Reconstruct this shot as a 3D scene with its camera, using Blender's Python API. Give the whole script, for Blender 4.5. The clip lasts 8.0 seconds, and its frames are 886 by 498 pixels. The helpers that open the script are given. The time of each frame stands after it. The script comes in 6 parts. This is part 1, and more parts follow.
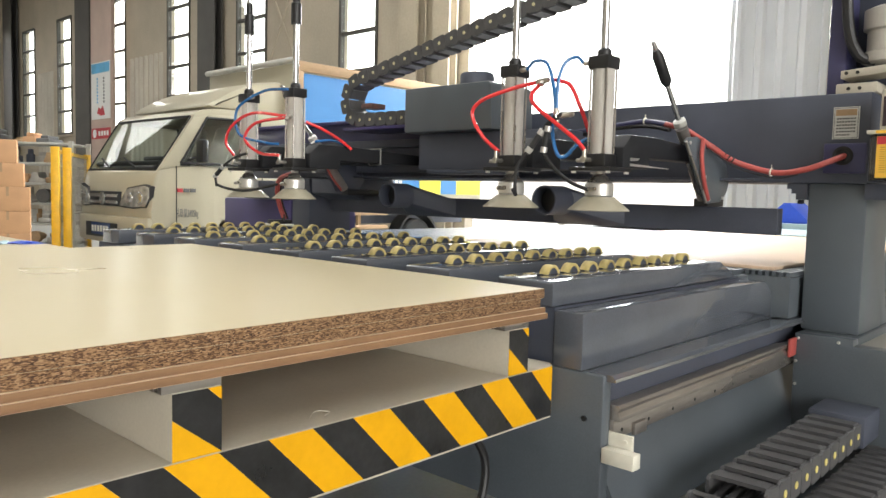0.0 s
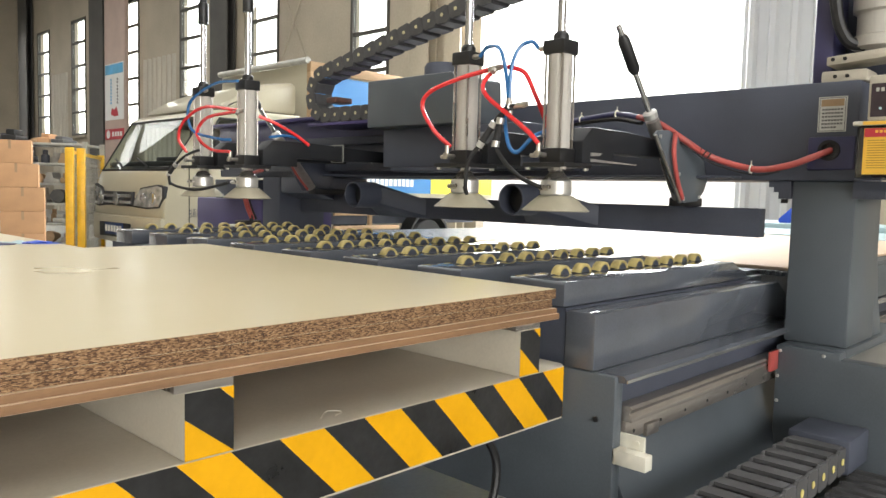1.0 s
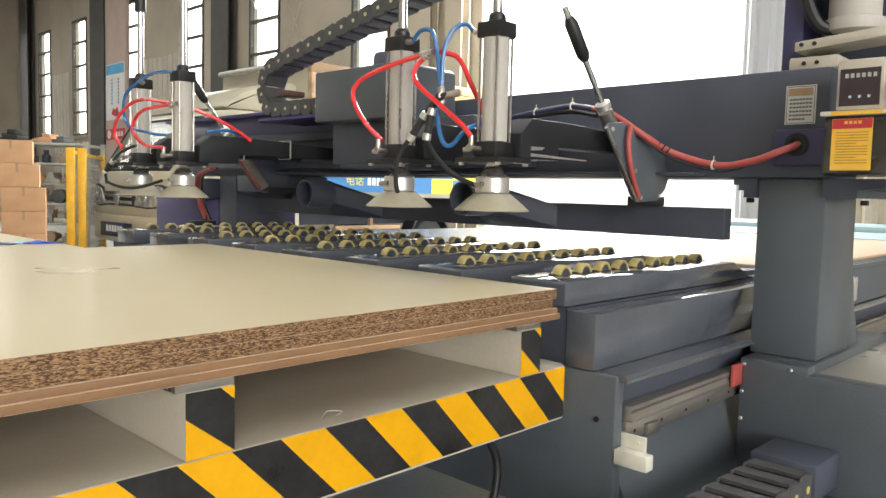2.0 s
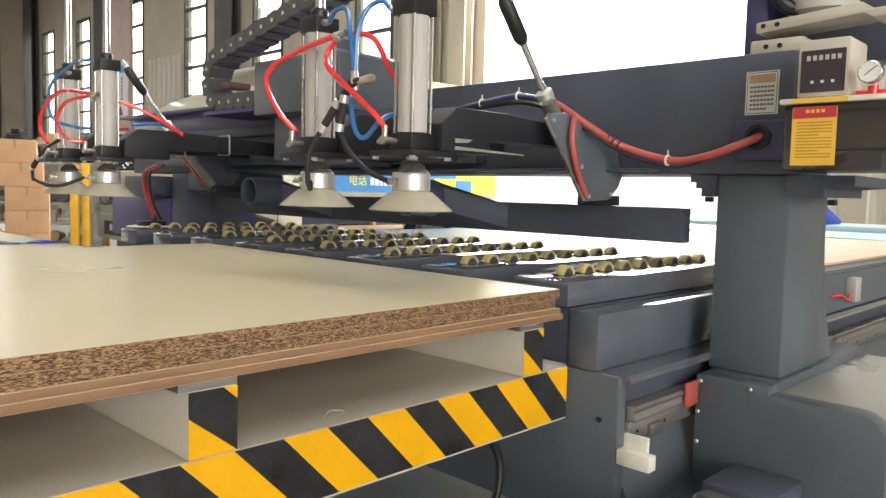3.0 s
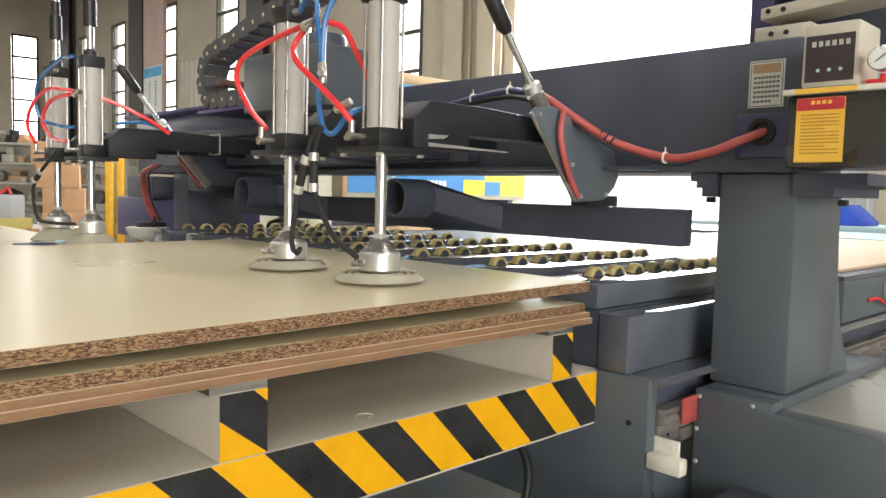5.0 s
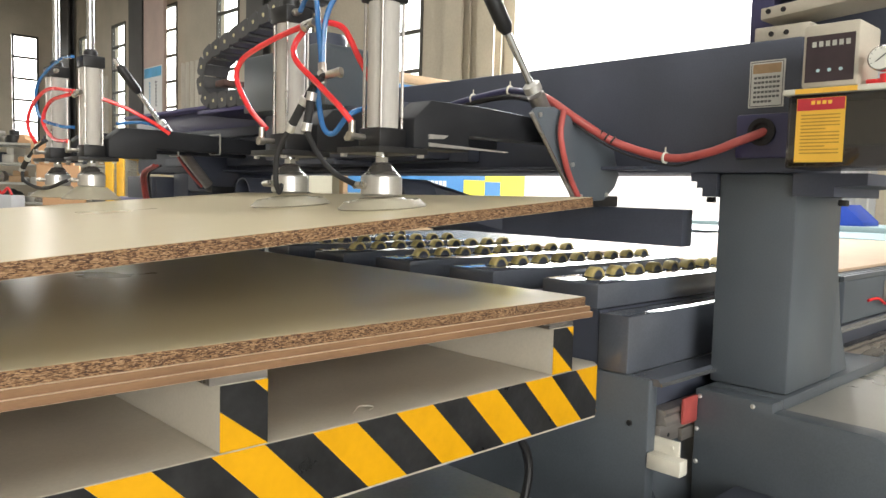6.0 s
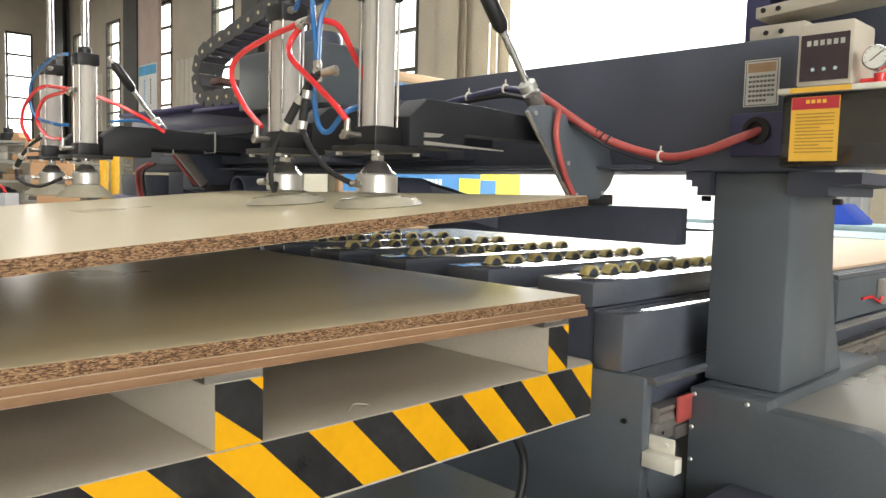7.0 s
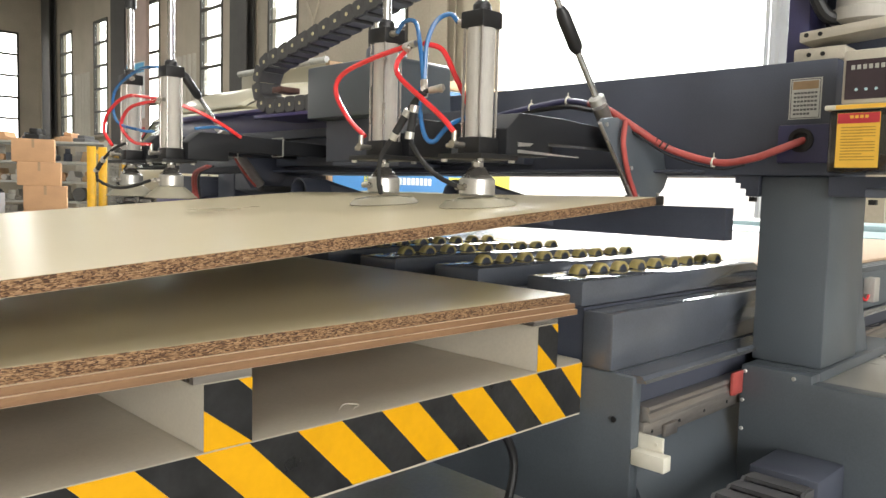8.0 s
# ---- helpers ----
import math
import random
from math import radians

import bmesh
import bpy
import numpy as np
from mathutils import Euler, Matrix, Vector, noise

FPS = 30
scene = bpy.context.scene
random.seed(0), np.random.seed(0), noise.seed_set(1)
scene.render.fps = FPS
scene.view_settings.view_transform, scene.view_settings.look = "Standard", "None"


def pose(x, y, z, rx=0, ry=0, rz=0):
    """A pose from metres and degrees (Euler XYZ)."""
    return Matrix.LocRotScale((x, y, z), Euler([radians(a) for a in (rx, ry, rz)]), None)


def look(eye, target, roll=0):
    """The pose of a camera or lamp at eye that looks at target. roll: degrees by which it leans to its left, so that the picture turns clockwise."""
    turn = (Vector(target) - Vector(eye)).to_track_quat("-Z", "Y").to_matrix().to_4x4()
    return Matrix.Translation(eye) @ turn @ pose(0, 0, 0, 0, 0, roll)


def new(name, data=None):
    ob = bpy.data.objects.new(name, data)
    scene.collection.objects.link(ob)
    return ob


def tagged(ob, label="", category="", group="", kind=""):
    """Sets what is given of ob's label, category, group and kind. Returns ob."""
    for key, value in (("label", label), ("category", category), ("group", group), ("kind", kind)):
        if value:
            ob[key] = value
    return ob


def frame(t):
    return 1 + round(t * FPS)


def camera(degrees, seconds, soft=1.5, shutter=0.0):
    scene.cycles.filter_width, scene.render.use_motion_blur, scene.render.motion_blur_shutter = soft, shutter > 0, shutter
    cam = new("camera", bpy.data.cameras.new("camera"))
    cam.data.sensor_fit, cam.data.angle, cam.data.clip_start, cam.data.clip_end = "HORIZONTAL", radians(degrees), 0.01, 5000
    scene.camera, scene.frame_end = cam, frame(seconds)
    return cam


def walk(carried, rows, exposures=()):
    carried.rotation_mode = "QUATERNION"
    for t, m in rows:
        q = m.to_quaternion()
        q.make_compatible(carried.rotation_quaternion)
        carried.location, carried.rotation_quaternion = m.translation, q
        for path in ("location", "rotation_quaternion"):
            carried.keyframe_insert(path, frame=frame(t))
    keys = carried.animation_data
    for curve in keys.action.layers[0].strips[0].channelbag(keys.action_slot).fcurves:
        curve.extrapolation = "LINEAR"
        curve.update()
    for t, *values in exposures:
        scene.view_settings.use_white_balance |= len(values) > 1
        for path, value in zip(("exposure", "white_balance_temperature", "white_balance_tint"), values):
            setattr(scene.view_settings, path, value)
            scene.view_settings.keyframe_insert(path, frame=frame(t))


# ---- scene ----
# World: x along the machine bed, y along the gantry beam, z up; the corner of the board stack is at x = y = 0.
EYE = Vector((-1.0833, -0.7605, 1.0))
cam = camera(60.72, 8.0)


def aim(yaw, pitch, roll):
    yaw, pitch = radians(yaw), radians(pitch)
    ahead = Vector((-math.sin(yaw) * math.cos(pitch), math.cos(yaw) * math.cos(pitch), math.sin(pitch)))
    return look(EYE, EYE + ahead, roll)


walk(cam, [
    (0.0, aim(-47.129, -4.249, 1.47)), (0.5, aim(-46.559, -4.251, 1.49)), (1.0, aim(-46.272, -4.257, 1.45)),
    (1.5, aim(-46.223, -4.260, 1.44)), (3.0, aim(-45.995, -4.271, 1.51)), (3.5, aim(-45.311, -4.270, 1.51)),
    (4.0, aim(-44.327, -4.236, 1.50)), (4.5, aim(-43.847, -4.248, 1.51)), (6.0, aim(-43.798, -4.229, 1.47)),
    (6.5, aim(-43.798, -4.229, 1.47)), (7.0, aim(-44.148, -4.340, 1.53)), (7.5, aim(-44.517, -4.355, 1.50)),
    (8.0, aim(-44.934, -4.368, 1.52))])

# ---- light ----
world = bpy.data.worlds.new("sky")
scene.world = world
world.use_nodes = True
wn = world.node_tree
sky = wn.nodes.new("ShaderNodeTexSky")
sky.sky_type, sky.sun_disc = "NISHITA", False
sky.sun_elevation, sky.sun_rotation = radians(48.6), radians(221)
sky.air_density, sky.dust_density = 1.0, 4.0
wn.nodes["Background"].inputs[1].default_value = 0.15
wn.links.new(sky.outputs[0], wn.nodes["Background"].inputs[0])

sun = new("sun", bpy.data.lights.new("sun", "SUN"))
sun.data.energy, sun.data.angle, sun.data.color = 5.0, radians(0.8), (1.0, 0.95, 0.87)
sun.matrix_world = look((-26, -30, 45), (0, 0, 0))


def window_lamp(name, eye, target, w, h, watts, color=(1, 1, 1)):
    lamp = new(name, bpy.data.lights.new(name, "AREA"))
    lamp.data.shape, lamp.data.size, lamp.data.size_y = "RECTANGLE", w, h
    lamp.data.energy, lamp.data.color = watts, color
    lamp.matrix_world = look(eye, target)
    return lamp


# Unseen roof lamps added as the main fill; no skylights are known there.
window_lamp("skylight_lamp", (2.0, 11.5, 8.85), (2.0, 11.5, 0), 2.2, 40.0, 1400, (1.0, 0.985, 0.955))
window_lamp("skylight_lamp", (-6.0, 3.0, 8.85), (-6.0, 3.0, 0), 2.2, 26.0, 520, (1.0, 0.975, 0.92))
window_lamp("door_lamp", (9.3, 6.0, 5.2), (0, 6.0, 3.0), 4.6, 4.0, 1500, (0.95, 0.98, 1.0))
window_lamp("rear_door_lamp", (-5.0, -9.8, 2.65), (-4, 0, 1.6), 8.0, 5.2, 1000, (1.0, 0.985, 0.95))
scene.view_settings.exposure = 0.17


# ---- materials ----
def mat(name, color, rough=0.5, metal=0.0, vary=0.12, scale=6.0, bump=0.0, bump_scale=60.0, coat=0.0, stretch=(1, 1, 1), rand=0.0, spec=0.5):
    """A painted, plastic or metal surface with stains, grain and a fine relief."""
    m = bpy.data.materials.new(name)
    m.use_nodes = True
    nt = m.node_tree
    b = nt.nodes["Principled BSDF"]
    tc = nt.nodes.new("ShaderNodeTexCoord")
    mp = nt.nodes.new("ShaderNodeMapping")
    mp.inputs["Scale"].default_value = stretch
    nt.links.new(tc.outputs["Object"], mp.inputs[0])
    big, fine = nt.nodes.new("ShaderNodeTexNoise"), nt.nodes.new("ShaderNodeTexNoise")
    big.inputs["Scale"].default_value, big.inputs["Detail"].default_value = scale, 6
    fine.inputs["Scale"].default_value, fine.inputs["Detail"].default_value = bump_scale, 4
    for n in (big, fine):
        nt.links.new(mp.outputs[0], n.inputs["Vector"])
    mixed = nt.nodes.new("ShaderNodeMath")
    mixed.operation = "MULTIPLY_ADD"
    mixed.inputs[1].default_value = 0.35
    nt.links.new(fine.outputs["Fac"], mixed.inputs[0])
    nt.links.new(big.outputs["Fac"], mixed.inputs[2])
    last = mixed
    if rand:
        oi = nt.nodes.new("ShaderNodeObjectInfo")
        r = nt.nodes.new("ShaderNodeMath")
        r.operation = "MULTIPLY_ADD"
        r.inputs[1].default_value = rand
        nt.links.new(oi.outputs["Random"], r.inputs[0])
        nt.links.new(mixed.outputs[0], r.inputs[2])
        last = r
    ramp = nt.nodes.new("ShaderNodeValToRGB")
    lo, hi = [max(0.0, c * (1 - vary * 1.6)) for c in color], [min(1.0, c * (1 + vary)) for c in color]
    ramp.color_ramp.elements[0].position, ramp.color_ramp.elements[1].position = 0.42, 0.92
    ramp.color_ramp.elements[0].color, ramp.color_ramp.elements[1].color = (*lo, 1), (*hi, 1)
    nt.links.new(last.outputs[0], ramp.inputs[0])
    nt.links.new(ramp.outputs[0], b.inputs["Base Color"])
    rr = nt.nodes.new("ShaderNodeMapRange")
    rr.inputs["To Min"].default_value, rr.inputs["To Max"].default_value = max(0.03, rough - 0.09), min(1, rough + 0.09)
    nt.links.new(big.outputs["Fac"], rr.inputs[0])
    nt.links.new(rr.outputs[0], b.inputs["Roughness"])
    b.inputs["Metallic"].default_value, b.inputs["Coat Weight"].default_value = metal, coat
    b.inputs["Specular IOR Level"].default_value = spec
    if bump:
        bp = nt.nodes.new("ShaderNodeBump")
        bp.inputs["Strength"].default_value, bp.inputs["Distance"].default_value = bump, 0.002
        nt.links.new(fine.outputs["Fac"], bp.inputs["Height"])
        nt.links.new(bp.outputs[0], b.inputs["Normal"])
    return m


def chip_material():
    """Raw edge of a chipboard: flat flakes of light and dark wood pressed along the board."""
    m = mat("chipboard_edge", (0.42, 0.26, 0.15), 0.85)
    nt = m.node_tree
    b = nt.nodes["Principled BSDF"]
    mp = nt.nodes["Mapping"]
    mp.inputs["Scale"].default_value = (0.33, 0.33, 1.2)
    wob = nt.nodes.new("ShaderNodeTexNoise")
    wob.inputs["Scale"].default_value = 60
    nt.links.new(mp.outputs[0], wob.inputs["Vector"])
    add = nt.nodes.new("ShaderNodeVectorMath")
    add.operation = "MULTIPLY_ADD"
    add.inputs[1].default_value = (0.005, 0.005, 0.005)
    nt.links.new(wob.outputs["Color"], add.inputs[0])
    nt.links.new(mp.outputs[0], add.inputs[2])
    vo = nt.nodes.new("ShaderNodeTexVoronoi")
    vo.inputs["Scale"].default_value = 930
    nt.links.new(add.outputs[0], vo.inputs["Vector"])
    sep = nt.nodes.new("ShaderNodeSeparateColor")
    nt.links.new(vo.outputs["Color"], sep.inputs[0])
    ramp = nt.nodes.new("ShaderNodeValToRGB")
    els = ramp.color_ramp.elements
    els[0].position, els[0].color = 0.0, (0.05, 0.024, 0.012, 1)
    els[1].position, els[1].color = 1.0, (0.43, 0.27, 0.15, 1)
    for p, c in ((0.26, (0.10, 0.047, 0.022, 1)), (0.45, (0.20, 0.108, 0.050, 1)), (0.75, (0.31, 0.18, 0.088, 1))):
        e = els.new(p)
        e.color = c
    nt.links.new(sep.outputs[0], ramp.inputs[0])
    nt.links.new(ramp.outputs[0], b.inputs["Base Color"])
    bp = nt.nodes.new("ShaderNodeBump")
    bp.inputs["Strength"].default_value, bp.inputs["Distance"].default_value = 0.9, 0.0015
    nt.links.new(sep.outputs[1], bp.inputs["Height"])
    nt.links.new(bp.outputs[0], b.inputs["Normal"])
    return m


def glass_material(name, color, rough=0.02, mix=0.85):
    m = bpy.data.materials.new(name)
    m.use_nodes = True
    nt = m.node_tree
    nt.nodes.remove(nt.nodes["Principled BSDF"])
    tr, gl, mx = nt.nodes.new("ShaderNodeBsdfTransparent"), nt.nodes.new("ShaderNodeBsdfGlossy"), nt.nodes.new("ShaderNodeMixShader")
    tr.inputs[0].default_value = (*color, 1)
    gl.inputs["Roughness"].default_value = rough
    mx.inputs[0].default_value = 1 - mix
    nt.links.new(tr.outputs[0], mx.inputs[1])
    nt.links.new(gl.outputs[0], mx.inputs[2])
    nt.links.new(mx.outputs[0], nt.nodes["Material Output"].inputs[0])
    return m


def glow_material(name, color, strength):
    m = bpy.data.materials.new(name)
    m.use_nodes = True
    b = m.node_tree.nodes["Principled BSDF"]
    b.inputs["Base Color"].default_value = (*color, 1)
    b.inputs["Emission Color"].default_value, b.inputs["Emission Strength"].default_value = (*color, 1), strength
    return m


M = dict(
    grey=mat("machine_grey_paint", (0.090, 0.105, 0.120), 0.36, vary=0.18, scale=3, bump=0.12, bump_scale=350),
    gloss=mat("machine_smooth_paint", (0.09, 0.10, 0.12), 0.16, vary=0.15, scale=5, bump=0.03, bump_scale=300, coat=0.8),
    dark=mat("machine_dark_paint", (0.062, 0.070, 0.096), 0.5, vary=0.2, scale=4, bump=0.1, bump_scale=350),
    navy=mat("machine_navy_paint", (0.05, 0.05, 0.12), 0.35, vary=0.15, scale=4, bump=0.08, bump_scale=300),
    purple=mat("machine_violet_paint", (0.068, 0.056, 0.17), 0.45, vary=0.15, scale=4, bump=0.08, bump_scale=300),
    black=mat("black_plastic", (0.012, 0.012, 0.013), 0.45, vary=0.2, scale=20, bump=0.1, bump_scale=200),
    rubber=mat("black_rubber", (0.015, 0.015, 0.016), 0.7, vary=0.2, scale=30),
    steel=mat("brushed_steel", (0.62, 0.61, 0.58), 0.36, 0.75, vary=0.15, scale=12, bump=0.1, bump_scale=200, stretch=(1, 1, 0.1)),
    chrome=mat("chrome_rod", (0.55, 0.55, 0.55), 0.22, 0.9, vary=0.06, scale=20),
    alu=mat("anodised_aluminium", (0.43, 0.41, 0.375), 0.55, 0.0, vary=0.12, scale=9, bump=0.08, bump_scale=250, stretch=(1, 1, 0.2), spec=0.35),
    armpaint=mat("black_arm_paint", (0.016, 0.017, 0.020), 0.55, vary=0.2, scale=8, bump=0.1, bump_scale=250, spec=0.3),
    clampbrown=mat("brown_clamp_paint", (0.11, 0.055, 0.045), 0.5, vary=0.2, scale=30),
    plate=mat("dark_blue_plate", (0.02, 0.05, 0.16), 0.4, vary=0.1, scale=10),
    chain=mat("grey_black_plastic", (0.075, 0.075, 0.078), 0.5, vary=0.2, scale=20, bump=0.1, bump_scale=200),
    brass=mat("nickel_fitting", (0.5, 0.47, 0.42), 0.3, 0.9, vary=0.2, scale=60),
    rail=mat("ground_rail_steel", (0.34, 0.315, 0.29), 0.28, 0.75, vary=0.25, scale=8, bump=0.1, bump_scale=150, stretch=(0.15, 1, 1)),
    laminate=mat("cream_laminate", (0.60, 0.52, 0.345), 0.30, vary=0.012, scale=2, bump=0.0, bump_scale=500, coat=0.0, spec=0.5),
    chip=chip_material(),
    mdf=mat("mdf_edge", (0.24, 0.133, 0.066), 0.8, vary=0.16, scale=25, bump=0.3, bump_scale=260, stretch=(0.3, 0.3, 2)),
    mdf_face=mat("mdf_sheet", (0.62, 0.46, 0.32), 0.6, vary=0.07, scale=4, bump=0.1, bump_scale=200),
    white=mat("white_enamel", (0.49, 0.45, 0.37), 0.45, vary=0.1, scale=5, bump=0.08, bump_scale=200),
    ivory=mat("ivory_plastic", (0.66, 0.64, 0.55), 0.45, vary=0.1, scale=20),
    tape_y=mat("hazard_tape_yellow", (0.70, 0.355, 0.003), 0.45, vary=0.07, scale=14, bump=0.12, bump_scale=90, spec=0.25),
    tape_k=mat("hazard_tape_black", (0.02, 0.02, 0.021), 0.3, vary=0.45, scale=16, bump=0.2, bump_scale=90, coat=0.05, spec=0.4),
    tyre_y=mat("ochre_polyurethane", (0.42, 0.34, 0.13), 0.55, vary=0.2, scale=40, rand=0.25),
    red=mat("red_hose", (0.72, 0.035, 0.04), 0.25, vary=0.1, scale=20, coat=0.3),
    redband=mat("dull_red_hose", (0.40, 0.075, 0.065), 0.4, vary=0.15, scale=20),
    blue=mat("blue_hose", (0.03, 0.14, 0.36), 0.25, vary=0.1, scale=20, coat=0.3),
    skirt=mat("translucent_silicone", (0.50, 0.46, 0.35), 0.4, vary=0.08, scale=20),
    dots=mat("pale_yellow_plastic", (0.70, 0.60, 0.20), 0.5, vary=0.1, scale=40),
    paledots=mat("cream_plastic", (0.60, 0.54, 0.32), 0.5, vary=0.1, scale=40),
    yellow=mat("yellow_steel_paint", (0.80, 0.47, 0.02), 0.4, vary=0.1, scale=10),
    label_y=mat("yellow_sticker", (0.80, 0.47, 0.06), 0.5, vary=0.05, scale=20),
    label_r=mat("red_sticker", (0.50, 0.035, 0.05), 0.5, vary=0.05, scale=20),
    label_w=mat("silver_sticker", (0.60, 0.60, 0.57), 0.45, vary=0.06, scale=20),
    ink=mat("printed_ink", (0.12, 0.12, 0.12), 0.6, vary=0.1, scale=30),
    ink_y=mat("ochre_print", (0.42, 0.24, 0.03), 0.6, vary=0.1, scale=30),
    ink_w=mat("white_print", (0.78, 0.78, 0.72), 0.6, vary=0.05, scale=30),
    screen=mat("dark_display", (0.035, 0.022, 0.03), 0.2, vary=0.1, scale=30, coat=0.4),
    acrylic=glass_material("smoked_acrylic", (0.5, 0.5, 0.52), 0.05, 0.88),
    glass=glass_material("window_glass", (0.93, 0.96, 0.95), 0.02, 0.92),
    coversteel=mat("bare_cover_steel", (0.40, 0.39, 0.355), 0.30, 0.35, vary=0.1, scale=4, bump=0.04, bump_scale=200),
    lamp=mat("headlight_reflector", (0.42, 0.42, 0.40), 0.18, 0.4, vary=0.35, scale=14, coat=0.8),
    carwhite=mat("white_car_paint", (0.44, 0.405, 0.30), 0.32, vary=0.04, scale=2, coat=0.25),
    cargo_b=mat("blue_panel_paint", (0.05, 0.20, 0.45), 0.4, vary=0.06, scale=2),
    cargo_y=mat("yellow_panel_paint", (0.78, 0.66, 0.05), 0.4, vary=0.06, scale=2),
    wood=mat("raw_timber", (0.42, 0.28, 0.16), 0.8, vary=0.2, scale=6, bump=0.3, bump_scale=80, stretch=(0.2, 1, 1)),
    card=mat("cardboard", (0.55, 0.32, 0.17), 0.85, vary=0.1, scale=5, bump=0.1, bump_scale=120, rand=0.15),
    shelf=mat("grey_shelf_steel", (0.46, 0.455, 0.42), 0.5, 0.3, vary=0.15, scale=10),
    wallp=mat("cream_wall_sheet", (0.46, 0.405, 0.315), 0.7, vary=0.12, scale=0.7, bump=0.1, bump_scale=20),
    gate=mat("white_gate_sheet", (0.50, 0.51, 0.53), 0.5, vary=0.05, scale=1),
    ribs=mat("ribbed_wall_sheet", (0.55, 0.51, 0.43), 0.55, vary=0.1, scale=1, bump=0.05, bump_scale=20),
    column=mat("dark_steel_column", (0.08, 0.076, 0.07), 0.6, vary=0.2, scale=2),
    pier=mat("pinkish_pier_paint", (0.52, 0.40, 0.34), 0.7, vary=0.1, scale=1.5),
    frame=mat("dark_window_frame", (0.06, 0.055, 0.045), 0.5, vary=0.15, scale=4),
    roof=mat("dark_roof_sheet", (0.10, 0.095, 0.085), 0.8, vary=0.2, scale=0.5),
    floor=mat("painted_concrete_floor", (0.36, 0.36, 0.33), 0.35, vary=0.18, scale=0.8, bump=0.1, bump_scale=60),
    yard=mat("pale_concrete_yard", (0.5, 0.49, 0.46), 0.8, vary=0.12, scale=0.3, bump=0.2, bump_scale=8),
    bluecloth=mat("blue_tarpaulin", (0.03, 0.09, 0.55), 0.5, vary=0.1, scale=4),
    paleblue=mat("pale_blue_film", (0.45, 0.62, 0.66), 0.35, vary=0.06, scale=3),
    poster_b=mat("poster_blue", (0.10, 0.42, 0.70), 0.5, vary=0.2, scale=2),
    poster_w=mat("poster_white", (0.80, 0.80, 0.78), 0.5, vary=0.04, scale=3),
    rubtyre=mat("truck_tyre", (0.02, 0.02, 0.02), 0.8, vary=0.2, scale=20),
    farwall=mat("far_building_render", (0.80, 0.79, 0.76), 0.8, vary=0.08, scale=0.5),
)


M["skirt"].node_tree.nodes["Principled BSDF"].inputs["Alpha"].default_value = 0.62


# ---- builders ----
def box(bm, x0, x1, y0, y1, z0, z1, bev=0.0):
    vs = [bm.verts.new(p) for p in ((x0, y0, z0), (x1, y0, z0), (x1, y1, z0), (x0, y1, z0), (x0, y0, z1), (x1, y0, z1), (x1, y1, z1), (x0, y1, z1))]
    fs = [bm.faces.new([vs[i] for i in q]) for q in ((3, 2, 1, 0), (4, 5, 6, 7), (0, 1, 5, 4), (1, 2, 6, 5), (2, 3, 7, 6), (3, 0, 4, 7))]
    if bev:
        bmesh.ops.bevel(bm, geom=list({e for f in fs for e in f.edges}), offset=bev, segments=2, affect="EDGES", profile=0.5)
    return bm


def prism(bm, pts, axis, a, b, bev=0.0):
    """A solid of constant section: pts are the outline in the two other axes, drawn out from a to b along axis."""
    k = "xyz".index(axis)

    def at(p, v):
        q = list(p)
        q.insert(k, v)
        return q
    lo, hi = [bm.verts.new(at(p, a)) for p in pts], [bm.verts.new(at(p, b)) for p in pts]
    n = len(pts)
    fs = [bm.faces.new(lo), bm.faces.new(hi[::-1])] + [bm.faces.new((lo[i], hi[i], hi[(i + 1) % n], lo[(i + 1) % n])) for i in range(n)]
    bmesh.ops.recalc_face_normals(bm, faces=fs)
    if bev:
        bmesh.ops.bevel(bm, geom=list({e for f in fs for e in f.edges}), offset=bev, segments=2, affect="EDGES", profile=0.5)
    return bm


def turned(bm, profile, origin=(0, 0, 0), way=(0, 0, 1), seg=24, close=True):
    """A turned solid: profile is a list of (radius, height) along way from origin."""
    q = Vector((0, 0, 1)).rotation_difference(Vector(way).normalized())
    o = Vector(origin)
    rings = []
    for r, h in profile:
        rings.append([bm.verts.new(o + q @ Vector((r * math.cos(2 * math.pi * i / seg), r * math.sin(2 * math.pi * i / seg), h))) for i in range(seg)])
    fs = []
    for a, b in zip(rings, rings[1:]):
        fs += [bm.faces.new((a[i], a[(i + 1) % seg], b[(i + 1) % seg], b[i])) for i in range(seg)]
    if close:
        fs += [bm.faces.new(rings[0][::-1]), bm.faces.new(rings[-1])]
    for f in fs[:len(fs) - (2 if close else 0)]:
        f.smooth = True
    return bm


def rod(bm, a, b, r, seg=16):
    d = Vector(b) - Vector(a)
    return turned(bm, [(r, 0), (r, d.length)], a, d, seg)


